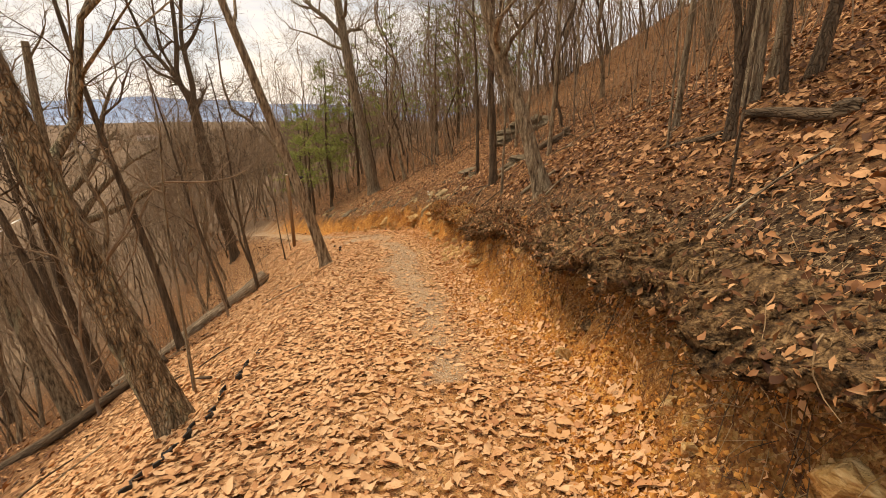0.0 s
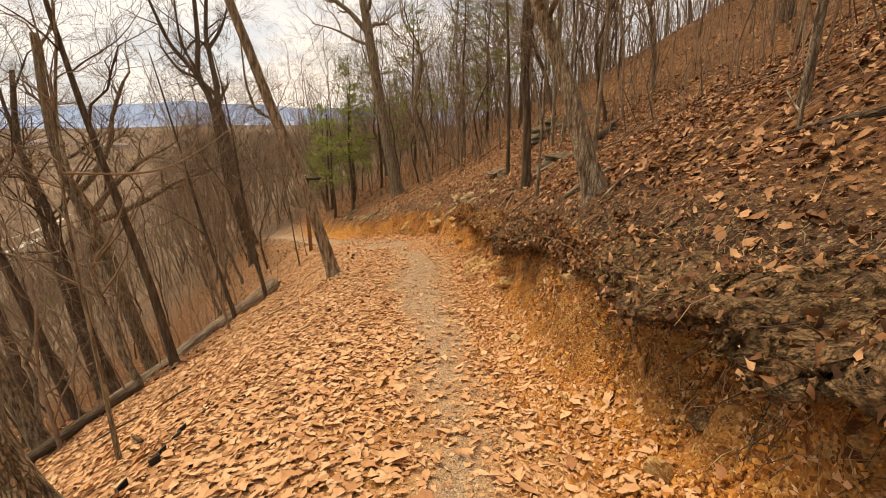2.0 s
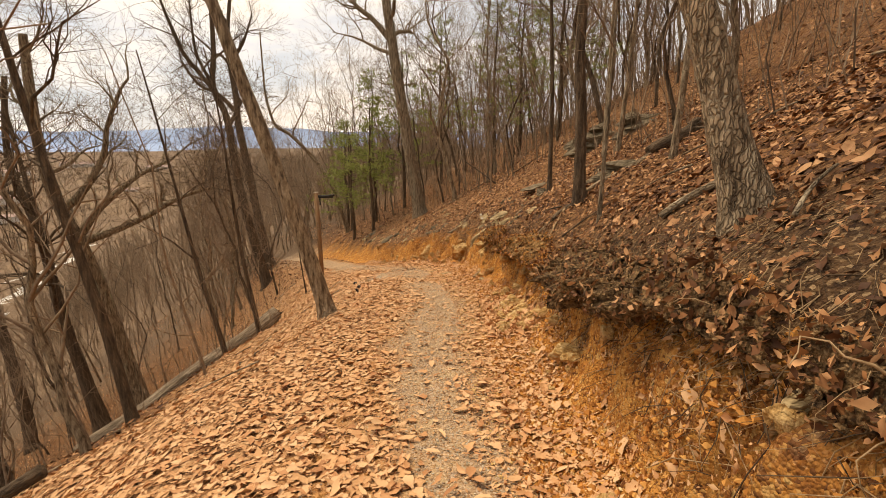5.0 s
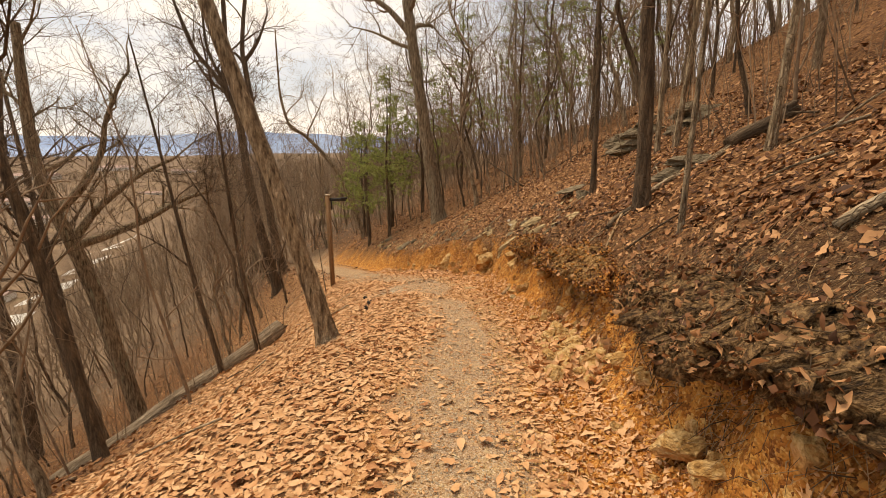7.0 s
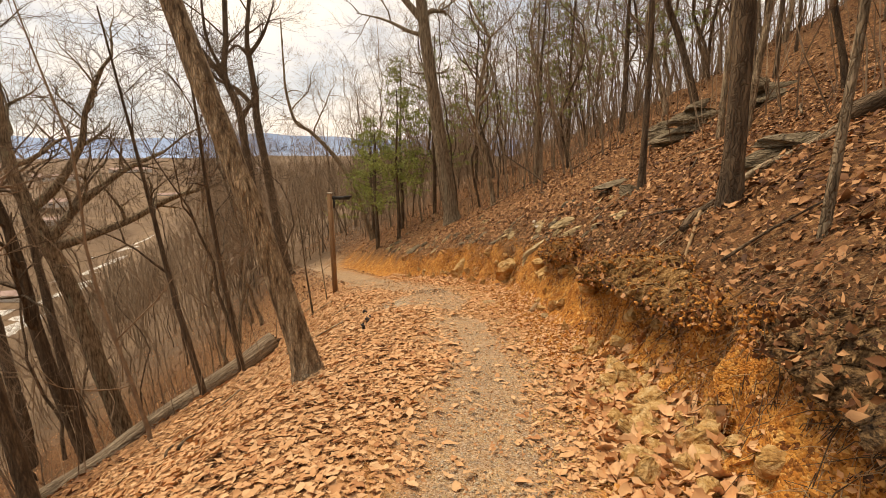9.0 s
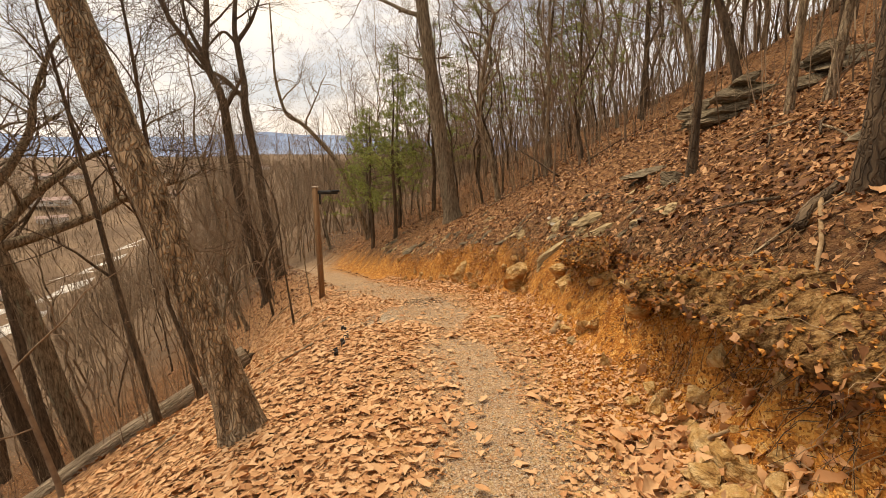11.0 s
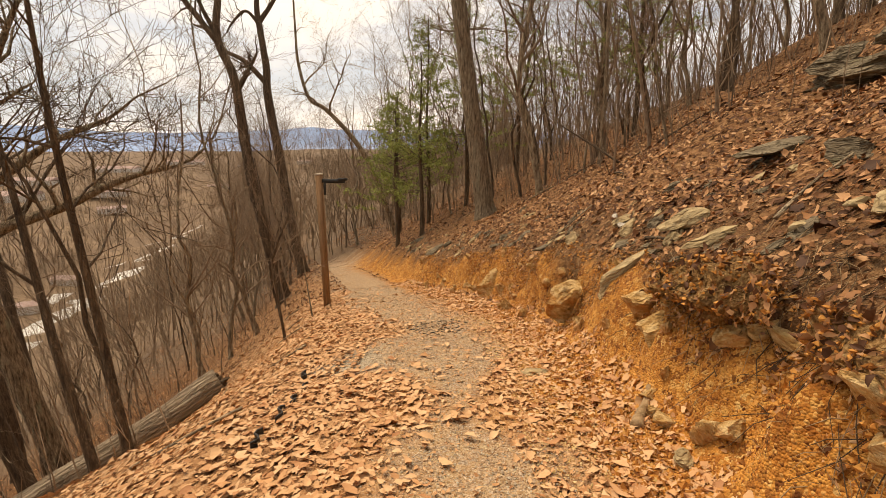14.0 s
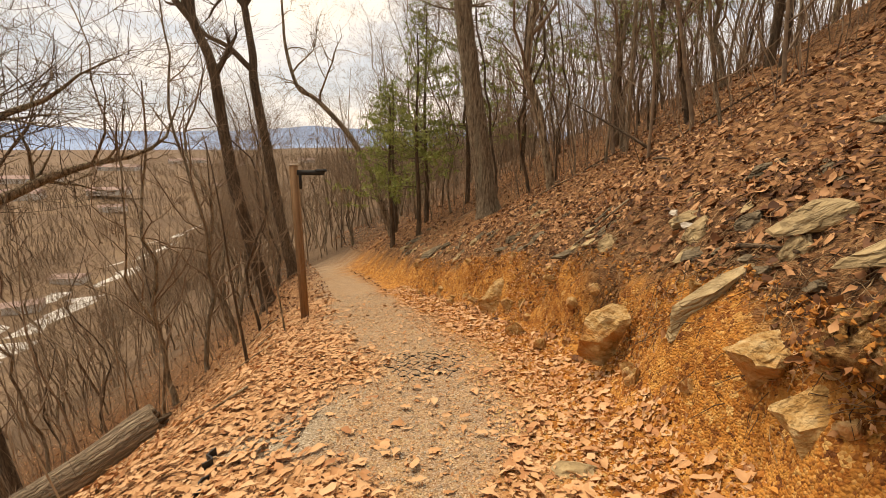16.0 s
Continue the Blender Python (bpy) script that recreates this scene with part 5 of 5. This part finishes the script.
for k, (x, y, size, lift) in enumerate([(-0.08, 12.92, 0.17, 0.03), (0.02, 12.82, 0.12, 0.03), (-0.10, 12.98, 0.11, 0.05), (0.10, 12.72, 0.16, 0.03), (-0.28, 13.68, 0.10, 0.03), (0.17, 11.98, 0.24, 0.04), (-0.39, 12.92, 0.13, 0.03), (-0.13, 12.57, 0.17, 0.02), (0.57, 8.5, 0.22, 0.02), (0.53, 8.84, 0.14, 0.02), (0.33, 11.5, 0.12, 0.03), (0.40, 10.9, 0.15, 0.03)]):
    rock(x, y, (size * 1.5, size, size * 0.8), M_ROCK_CLAY, "broken ochre block fallen from the clay bank", 900 + k, (14 * (k % 3) - 10, -35 + 9 * (k % 5), 37 * k), lift)
rr = random.Random(77)
for k in range(120):
    y = rr.uniform(12.5, 25)
    off = 1.55 + abs(rr.gauss(0, 0.55)) + np.interp(y, [12, 18], [0.1, 0.4])
    x, yy = on_trail(y, off)
    s = 0.06 + 0.20 * rr.random() ** 1.6
    rock(x, yy, (s * 1.5, s * 0.8, s * 0.45), rr.choice((M_ROCK, M_ROCK_GREY, M_ROCK_GREY)), rr.choice(("flat layered stone on the stony bank top", "grey schist slab half buried on the bank")), 400 + k, (rr.uniform(-15, 15), rr.uniform(-45, -10), rr.uniform(0, 50)), 0.01, 0.15)
for k in range(110):
    y = rr.uniform(1.5, 22)
    off = rr.uniform(0.85, 1.42) + np.interp(y, [p[0] for p in SETBACK], [p[1] for p in SETBACK])
    x, yy = on_trail(y, off)
    s = rr.uniform(0.04, 0.12) * (1.5 if 8.8 < y < 12.5 or y > 15 else 1)
    rock(x, yy, (s * 1.4, s, s), M_ROCK_CLAY, "small ochre stone in the clay bank", 600 + k, (rr.uniform(0, 90), rr.uniform(0, 90), rr.uniform(0, 90)), 0.01)

for k in range(46):
    y, off = rr.uniform(8.7, 10.4), rr.uniform(0.85, 1.35)
    x, yy = on_trail(y, off)
    s = rr.uniform(0.07, 0.19)
    rock(x, yy, (s * 1.4, s, s * 0.7), M_ROCK_CLAY, "broken pale ochre stone in the rubble heap", 800 + k, (rr.uniform(-30, 30), rr.uniform(-40, 20), rr.uniform(0, 180)), 0.02)

# ---- overhanging root mats along the bank ----
MAT_POINTS = []
for y0, y1, seed in ((0.6, 4.9, 1), (5.0, 8.9, 2), (9.3, 12.0, 3), (12.3, 13.35, 4)):
    rng = random.Random(seed)
    mat_ob = tagged(new("root_mat"), "overhanging mat of dark soil and roots along the bank", "root mat")
    V, F, sides = [], [], 18
    n = int((y1 - y0) / 0.035)
    for i in range(n + 1):
        y = y0 + (y1 - y0) * i / n
        back_y = float(np.interp(y, [p[0] for p in SETBACK], [p[1] for p in SETBACK]))
        reach = float(np.interp(y, [0, 3.5, 5.5, 7.5, 9, 11, 12.5], [0.27, 0.26, 0.19, 0.24, 0.2, 0.24, 0.2]))
        end = min(1, 4 * i / n, 4 * (n - i) / n)
        cx, cy = on_trail(y, 1.22 + back_y)
        ex, ey = on_trail(y, 1.58 + back_y)
        cz = ground_z(ex, ey) - 0.17 + 0.09 * noise.noise((seed, y * 1.1, 0)) + 0.05 * noise.noise((seed, y * 3.5, 4))
        j = int(np.argmin(np.abs(LINE[:, 1] - y)))
        for s in range(sides):
            a = 2 * math.pi * s / sides
            p = Vector((cx, cy, cz))
            k = 1 + 0.6 * noise.noise((math.cos(a) * 1.5 + seed, y * 2.2, math.sin(a) * 1.5)) + 0.5 * noise.noise((math.cos(a) * 3, y * 6, math.sin(a) * 3)) + 0.35 * noise.noise((math.cos(a) * 6, y * 17, math.sin(a) * 6))
            w, h = reach * end * k, 0.12 * end * k
            o = math.cos(a) * w
            V.append((p.x + TANGENT[j, 1] * o, p.y - TANGENT[j, 0] * o, p.z + math.sin(a) * h + (0.13 * math.cos(a) if math.cos(a) > 0 else 0.05 * math.cos(a))))
    for i in range(n):
        for s in range(sides):
            a, b = i * sides + s, i * sides + (s + 1) % sides
            F.append((a, b, b + sides, a + sides))
    mesh_of("soil", V, F, M_LOAM if seed > 2 else M_HUMUS, mat_ob)
    MAT_POINTS.extend(V)
    for k in range(int((y1 - y0) * 14)):
        y = rng.uniform(y0 + 0.2, y1 - 0.2)
        back_y = float(np.interp(y, [p[0] for p in SETBACK], [p[1] for p in SETBACK]))
        x, yy = on_trail(y, 1.16 + back_y + rng.uniform(-0.04, 0.15))
        ex, ey = on_trail(y, 1.58 + back_y)
        p = Vector((x, yy, ground_z(ex, ey) - rng.uniform(0.05, 0.2)))
        pts, d = [p], Vector((rng.uniform(-0.6, -0.1), rng.uniform(-0.5, 0.5), rng.uniform(-0.9, -0.1)))
        for _ in range(6):
            d = (d + Vector((rng.gauss(0, 0.55), rng.gauss(0, 0.55), rng.gauss(-0.15, 0.5)))).normalized()
            p = p + d * rng.uniform(0.03, 0.09)
            gz = ground_z(p.x, p.y)
            p.z = max(p.z, gz + 0.008)
            pts.append(p.copy())
        V, F = [], []
        r = rng.uniform(0.0015, 0.005)
        tube(V, F, pts, [r * (1 - 0.12 * q) for q in range(7)], 5)
        mesh_of("root", V, F, rng.choice((M_ROOT, M_ROOT, M_ROOT_DARK)), mat_ob)

# large bare roots lying on the bank
for pts, r in (([(1.05, 11.35, .05), (0.85, 10.9, .03), (0.62, 10.5, .02), (0.5, 10.25, .02)], 0.014),
               ([(-0.53, 12.88, .015), (-0.50, 13.0, .025), (-0.45, 13.12, .03), (-0.42, 13.25, .03)], 0.034), ([(0.14, 10.45, .02), (0.2, 10.4, .06), (0.27, 10.35, .1)], 0.016), ([(0.75, 6.0, .05), (0.86, 5.9, .1), (0.98, 5.7, .1)], 0.010)):
    V, F = [], []
    full = [Vector((x, y, ground_z(x, y) + h)) for x, y, h in pts]
    dense = [full[min(int(q / 4), len(full) - 2)].lerp(full[min(int(q / 4), len(full) - 2) + 1], q / 4 - min(int(q / 4), len(full) - 2)) for q in range(4 * (len(full) - 1) + 1)]
    tube(V, F, dense, [r * (1.2 - 0.7 * q / len(dense)) for q in range(len(dense))], 9, 0.2, 3, cap=True)
    tagged(mesh_of("tree_root", V, F, M_ROOT), "bare pale tree root exposed on the bank", "root")

# ---- leaves, stones and crumbs ----
leaf_rng = np.random.default_rng(21)


def leaf_template(kind, detail):
    """Points along a leaf: a row of (left, spine, right) per station, curled and cupped."""
    u = np.linspace(0, 1, detail)
    oval = np.sin(np.pi * u ** 0.8) ** 0.8
    if kind == 0:
        w = 0.24 * oval
    elif kind == 1:
        w = 0.31 * oval * np.where(np.arange(detail) % 2 == 1, 1.0, 0.55)
    elif kind == 2:
        w = 0.17 * oval
    else:
        w = 0.29 * oval * np.where(np.arange(detail) % 3 == 2, 0.6, 1.0)
    w[0], w[-1] = 0.015, 0.01
    rows = [np.stack([u - 0.5, s * w, np.zeros_like(u)], 1) for s in (-1, 0, 1)]
    return np.stack(rows, 1)


def leaf_faces(detail):
    f = []
    for i in range(detail - 1):
        for s in (0, 1):
            a = i * 3 + s
            f.append((a, a + 3, a + 4, a + 1))
    return np.array(f)


def scatter_leaves(name, x, y, size, mat, detail, label, tilt=0.35, lift=0.02, curl=0.5, z=None):
    n = len(x)
    z = lie(x, y)[0] if z is None else z
    nrm = slope_normal(x, y)
    nrm = nrm + leaf_rng.normal(0, tilt, (n, 3)) * [1, 1, 0.3]
    nrm /= np.linalg.norm(nrm, axis=1)[:, None]
    t = leaf_rng.normal(0, 1, (n, 3))
    t -= nrm * np.sum(t * nrm, axis=1)[:, None]
    t /= np.linalg.norm(t, axis=1)[:, None]
    b = np.cross(nrm, t)
    kinds = leaf_rng.integers(0, 4, n)
    temps = np.stack([leaf_template(k, detail) for k in range(4)])[kinds]
    cup, bend, twist = leaf_rng.normal(0.12, curl, n), leaf_rng.normal(0.0, curl, n), leaf_rng.normal(0, 0.5, n)
    temps = temps + np.where(np.abs(temps) > 0.02, 1, 0) * leaf_rng.normal(0, 0.045, temps.shape) * [1, 1, 0]
    lx, ly = temps[..., 0], temps[..., 1] * leaf_rng.uniform(0.8, 1.25, n)[:, None, None]
    lz = cup[:, None, None] * np.abs(ly) * 0.8 + bend[:, None, None] * lx ** 2 + twist[:, None, None] * lx * ly * 1.5
    P = (lx[..., None] * t[:, None, None] + ly[..., None] * b[:, None, None] + lz[..., None] * nrm[:, None, None]) * size[:, None, None, None]
    P = P + np.stack([x, y, z + leaf_rng.uniform(0.004, lift, n)], 1)[:, None, None]
    faces = leaf_faces(detail)[None] + (np.arange(n) * detail * 3)[:, None, None]
    ob = bulk(name, P.reshape(-1, 3), faces.reshape(-1, 4), mat, smooth=True)
    return tagged(ob, label, "leaves", kind="stuff")


def spread(n, y0, y1, o0, o1):
    yy, off = leaf_rng.uniform(y0, y1, n), leaf_rng.uniform(o0, o1, n)
    return beside(yy, off)


def bank_spread(n, y0, y1, o0, o1):
    yy, off = leaf_rng.uniform(y0, y1, n), leaf_rng.uniform(o0, o1, n)
    return beside(yy, off + np.interp(yy, [p[0] for p in SETBACK], [p[1] for p in SETBACK]))


def cover(x, y):
    """Share of leaf cover by place."""
    _, off, yc = lie(x, y)
    bk = np.interp(yc, [p[0] for p in SETBACK], [p[1] for p in SETBACK])
    bare = bareness(off, yc, x, y)
    c = np.ones_like(off)
    c = np.where(off > -0.9, 1 - 0.94 * bare, c)
    verge = (off > 0.35) & (off - bk < 1.02)
    c = np.where(verge, c * np.interp(yc, [2.5, 4.5, 12, 13], [0.85, 0.62, 0.55, 0.75]), c)
    c = np.where((off - bk >= 1.0) & (off - bk < 1.48), 0.10, c)
    c = np.where((off - bk >= 1.48) & (off - bk < 2.0 + 0.25 * rough_noise(x, y, 1.5, 91)), np.interp(yc, [2, 4, 7, 9, 12, 14], [0.4, 0.22, 0.22, 0.45, 0.5, 0.5]), c)
    return c * np.clip(0.85 + 0.4 * rough_noise(x, y, 1.1, 81), 0.3, 1), off


def near(x, y):
    _, off, yc = lie(x, y)
    return (yc < 16.5) & (np.abs(off) < 2.6)


x, y = spread(105000, -0.8, 22, -4.6, 1.35)
c, off = cover(x, y)
k = (leaf_rng.random(len(x)) < c) & ((off > -2.6) | (leaf_rng.random(len(x)) < 0.6))
x, y = x[k], y[k]
k = near(x, y)
scatter_leaves("leaf_litter", x[k], y[k], 0.04 + 0.085 * leaf_rng.random(k.sum()) ** 2.2, M_LEAF, 6, "dry tan oak leaves covering the trail and its downhill edge", 0.15, 0.026, 0.42)
scatter_leaves("leaf_litter", x[~k], y[~k], 0.055 + 0.08 * leaf_rng.random((~k).sum()) ** 1.6, M_LEAF, 4, "dry tan leaves beside the trail", 0.18, 0.03, 0.35)
x, y = spread(68000, -0.8, 22, 1.3, 6.5)
c, off = cover(x, y)
k = leaf_rng.random(len(x)) < c
x, y = x[k], y[k]
k = near(x, y)
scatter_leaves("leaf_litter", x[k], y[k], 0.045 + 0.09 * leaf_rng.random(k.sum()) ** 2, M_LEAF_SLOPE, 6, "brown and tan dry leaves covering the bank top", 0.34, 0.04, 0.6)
dry = ~k & (leaf_rng.random(len(x)) < np.interp(lie(x, y)[2], [8, 14, 18], [0.0, 0.06, 0.2]))
k = ~k & ~dry
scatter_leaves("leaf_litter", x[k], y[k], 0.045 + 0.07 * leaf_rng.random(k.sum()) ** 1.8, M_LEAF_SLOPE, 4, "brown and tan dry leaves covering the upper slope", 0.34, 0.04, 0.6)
scatter_leaves("leaf_litter", x[dry], y[dry], 0.045 + 0.07 * leaf_rng.random(dry.sum()) ** 1.8, M_LEAF, 4, "pale dry leaves on the slope above the bend", 0.5, 0.04, 0.8)
x, y = spread(22000, 0, 46, -18, -4.5)
scatter_leaves("leaf_litter", x, y, leaf_rng.uniform(0.07, 0.15, len(x)), M_LEAF_SLOPE, 3, "brown leaves on the lower slope", 0.4, 0.04)
x, y = spread(26000, 0, 46, 6.3, 22)
scatter_leaves("leaf_litter", x, y, leaf_rng.uniform(0.07, 0.15, len(x)), M_LEAF_SLOPE, 3, "brown leaves on the upper slope", 0.4, 0.04)
x, y = spread(16000, 21.5, 46, -4.6, 6.5)
_, off, _ = lie(x, y)
k = (np.abs(off - 0.05) > 0.6) & ((off < 0.9) | (off > 1.7))
scatter_leaves("leaf_litter", x[k], y[k], leaf_rng.uniform(0.07, 0.15, k.sum()), M_LEAF_SLOPE, 3, "brown leaves beside the far trail", 0.4, 0.03)
x, y = spread(700, 8.4, 10.5, 0.7, 1.4)
scatter_leaves("leaf_litter", x, y, leaf_rng.uniform(0.08, 0.15, len(x)), M_LEAF, 6, "large pale leaves caught in the rubble heap", 0.5, 0.05, 0.8)
# torn bits on the trail and bank
x, y = spread(16000, 0, 20, -0.8, 1.5)
_, off, yc = lie(x, y)
scatter_leaves("leaf_bits", x, y, leaf_rng.uniform(0.012, 0.04, len(x)), M_LEAF, 3, "small torn leaf bits on gravel and clay", 0.5, 0.012)
x, y = bank_spread(12000, 0, 20, 1.25, 2.3)
scatter_leaves("leaf_bits", x, y, leaf_rng.uniform(0.015, 0.06, len(x)), M_LEAF_SLOPE, 3, "small leaf bits on the root soil", 0.7, 0.03)


def scatter_stones(name, x, y, size, mat, label, squash=0.7, z=None):
    n = len(x)
    z = lie(x, y)[0] if z is None else z
    base = np.array([(1, 0, 0), (-1, 0, 0), (0, 1, 0), (0, -1, 0), (0, 0, 1), (0, 0, -1)], float)
    tri = np.array([(0, 2, 4), (2, 1, 4), (1, 3, 4), (3, 0, 4), (2, 0, 5), (1, 2, 5), (3, 1, 5), (0, 3, 5)])
    P = base[None] * leaf_rng.uniform(0.55, 1.2, (n, 6, 1)) + leaf_rng.normal(0, 0.18, (n, 6, 3))
    P[..., 2] *= squash
    a = leaf_rng.uniform(0, 6.28, n)
    ca, sa = np.cos(a)[:, None], np.sin(a)[:, None]
    Q = np.stack([P[..., 0] * ca - P[..., 1] * sa, P[..., 0] * sa + P[..., 1] * ca, P[..., 2]], -1) * size[:, None, None] * 0.5
    Q = Q + np.stack([x, y, z + size * 0.12], 1)[:, None]
    ob = bulk(name, Q.reshape(-1, 3), (tri[None] + (np.arange(n) * 6)[:, None, None]).reshape(-1, 3), mat)
    return tagged(ob, label, "stones", kind="stuff")


x, y = spread(60000, 2, 22, -1.0, 1.0)
_, off, yc = lie(x, y)
k = leaf_rng.random(len(x)) < 0.04 + 0.9 * bareness(off, yc, x, y)
scatter_stones("gravel", x[k], y[k], leaf_rng.uniform(0.006, 0.019, k.sum()), M_PEBBLE, "fine grey-tan gravel on the trail")
x, y = bank_spread(34000, 0, 22, 0.5, 1.5)
scatter_stones("clay_crumbs", x, y, 0.006 + 0.05 * leaf_rng.random(len(x)) ** 2.6, M_CLOD, "orange clay crumbs and grit on the cut bank", 0.9)

x, y = bank_spread(36000, 0, 19, 0.6, 1.45)
scatter_stones("bank_grit", x, y, 0.006 + 0.036 * leaf_rng.random(len(x)) ** 2, M_GRIT, "mixed brown and pale grit over the cut bank", 0.9)
x, y = bank_spread(17000, 0, 19, 0.5, 1.45)
scatter_leaves("leaf_bits", x, y, leaf_rng.uniform(0.015, 0.05, len(x)), M_LEAF, 3, "torn pale leaf bits on the cut bank", 0.8, 0.02)

x, y = spread(9000, 2.5, 18, 0.3, 1.05)
scatter_leaves("leaf_bits", x, y, leaf_rng.uniform(0.02, 0.055, len(x)), M_LEAF, 3, "pale torn leaf bits along the foot of the bank", 0.3, 0.02)
x, y = spread(9000, 3, 16, 0.35, 1.0)
scatter_stones("sandy_crumbs", x, y, leaf_rng.uniform(0.006, 0.026, len(x)), M_SAND, "pale sandy clay crumbs along the foot of the bank", 0.8)

# single leaves that lie on top where the path passes
for k in range(6):
    tmpl = leaf_template(k % 4, 6).reshape(-1, 3).copy()
    tmpl[:, 2] = 0.35 * np.abs(tmpl[:, 1]) + (0.25 - 0.12 * k) * tmpl[:, 0] ** 2
    me = bpy.data.meshes.new("leaf")
    me.from_pydata([tuple(v) for v in tmpl], [], [tuple(f) for f in leaf_faces(6).tolist()])
    me.polygons.foreach_set("use_smooth", [True] * len(me.polygons))
    me.materials.append(M_LEAF_ONE)
    x, y = spread(50, 1.2, 15, -1.7, 0.95)
    nn = slope_normal(x, y)
    for px, py, nv in zip(x, y, nn):
        ob = new("leaf", me)
        ob.parent = ground
        s = leaf_rng.uniform(0.07, 0.12)
        q = Vector(nv + leaf_rng.normal(0, 0.15, 3)).to_track_quat("Z", "Y").to_matrix().to_4x4()
        ob.matrix_basis = Matrix.Translation((px, py, ground_z(px, py) + 0.03)) @ q @ Matrix.Rotation(leaf_rng.uniform(0, 6.28), 4, "Z") @ Matrix.Diagonal((s, s, s, 1))

# crumbs and leaf bits caught on the root mats
mp = np.array(MAT_POINTS)
pick = mp[leaf_rng.integers(0, len(mp), 9000)] + leaf_rng.normal(0, 0.02, (9000, 3))
scatter_leaves("leaf_bits", pick[:, 0], pick[:, 1], leaf_rng.uniform(0.015, 0.07, len(pick)), M_LEAF_SLOPE, 4, "leaf bits caught on the root mats", 0.9, 0.03, z=pick[:, 2])
pick = mp[leaf_rng.integers(0, len(mp), 12000)] + leaf_rng.normal(0, 0.012, (12000, 3))
dark = pick[:, 1] < 8.8
for k, soil_mat, soil_label in ((dark, M_HUMUS, "dark soil crumbs on the root mats"), (~dark, M_CLOD, "ochre soil crumbs on the root mats")):
    scatter_stones("soil_crumbs", pick[k, 0], pick[k, 1], leaf_rng.uniform(0.008, 0.04, k.sum()), soil_mat, soil_label, 0.9, z=pick[k, 2])

# thin dead twigs and root hairs on the bank top
twig_rng = random.Random(8)
for twig_mat, twig_label in ((M_ROOT_DARK, "tangle of thin dark dead twigs on the bank"), (M_ROOT, "tangle of thin pale root hairs and twigs on the bank")):
    V, F = [], []
    ys = np.array([twig_rng.uniform(0, 16) for _ in range(2600)])
    offs = np.array([1.12 + abs(twig_rng.gauss(0, 0.35)) for _ in range(2600)]) + np.interp(ys, [p[0] for p in SETBACK], [p[1] for p in SETBACK])
    xs, yy = beside(ys, offs)
    ts, lns = np.array([twig_rng.uniform(0, 6.28) for _ in range(2600)]), np.array([twig_rng.uniform(0.04, 0.24) for _ in range(2600)])
    qx, qy = xs + lns * np.cos(ts), yy + lns * np.sin(ts)
    za, zb = lie(xs, yy)[0], lie(qx, qy)[0]
    for k in range(2600):
        a = Vector((xs[k], yy[k], za[k] + 0.01))
        b = Vector((qx[k], qy[k], max(zb[k], a.z - lns[k] * 0.8) + twig_rng.uniform(0.005, 0.05)))
        mid = a.lerp(b, 0.5) + Vector((twig_rng.gauss(0, 0.02), twig_rng.gauss(0, 0.02), 0.02))
        r = twig_rng.uniform(0.001, 0.0032)
        tube(V, F, [a, mid, b], [r, r, r * 0.5], 3)
    tagged(mesh_of("dead_twigs", V, F, twig_mat), twig_label, "twigs", kind="stuff")
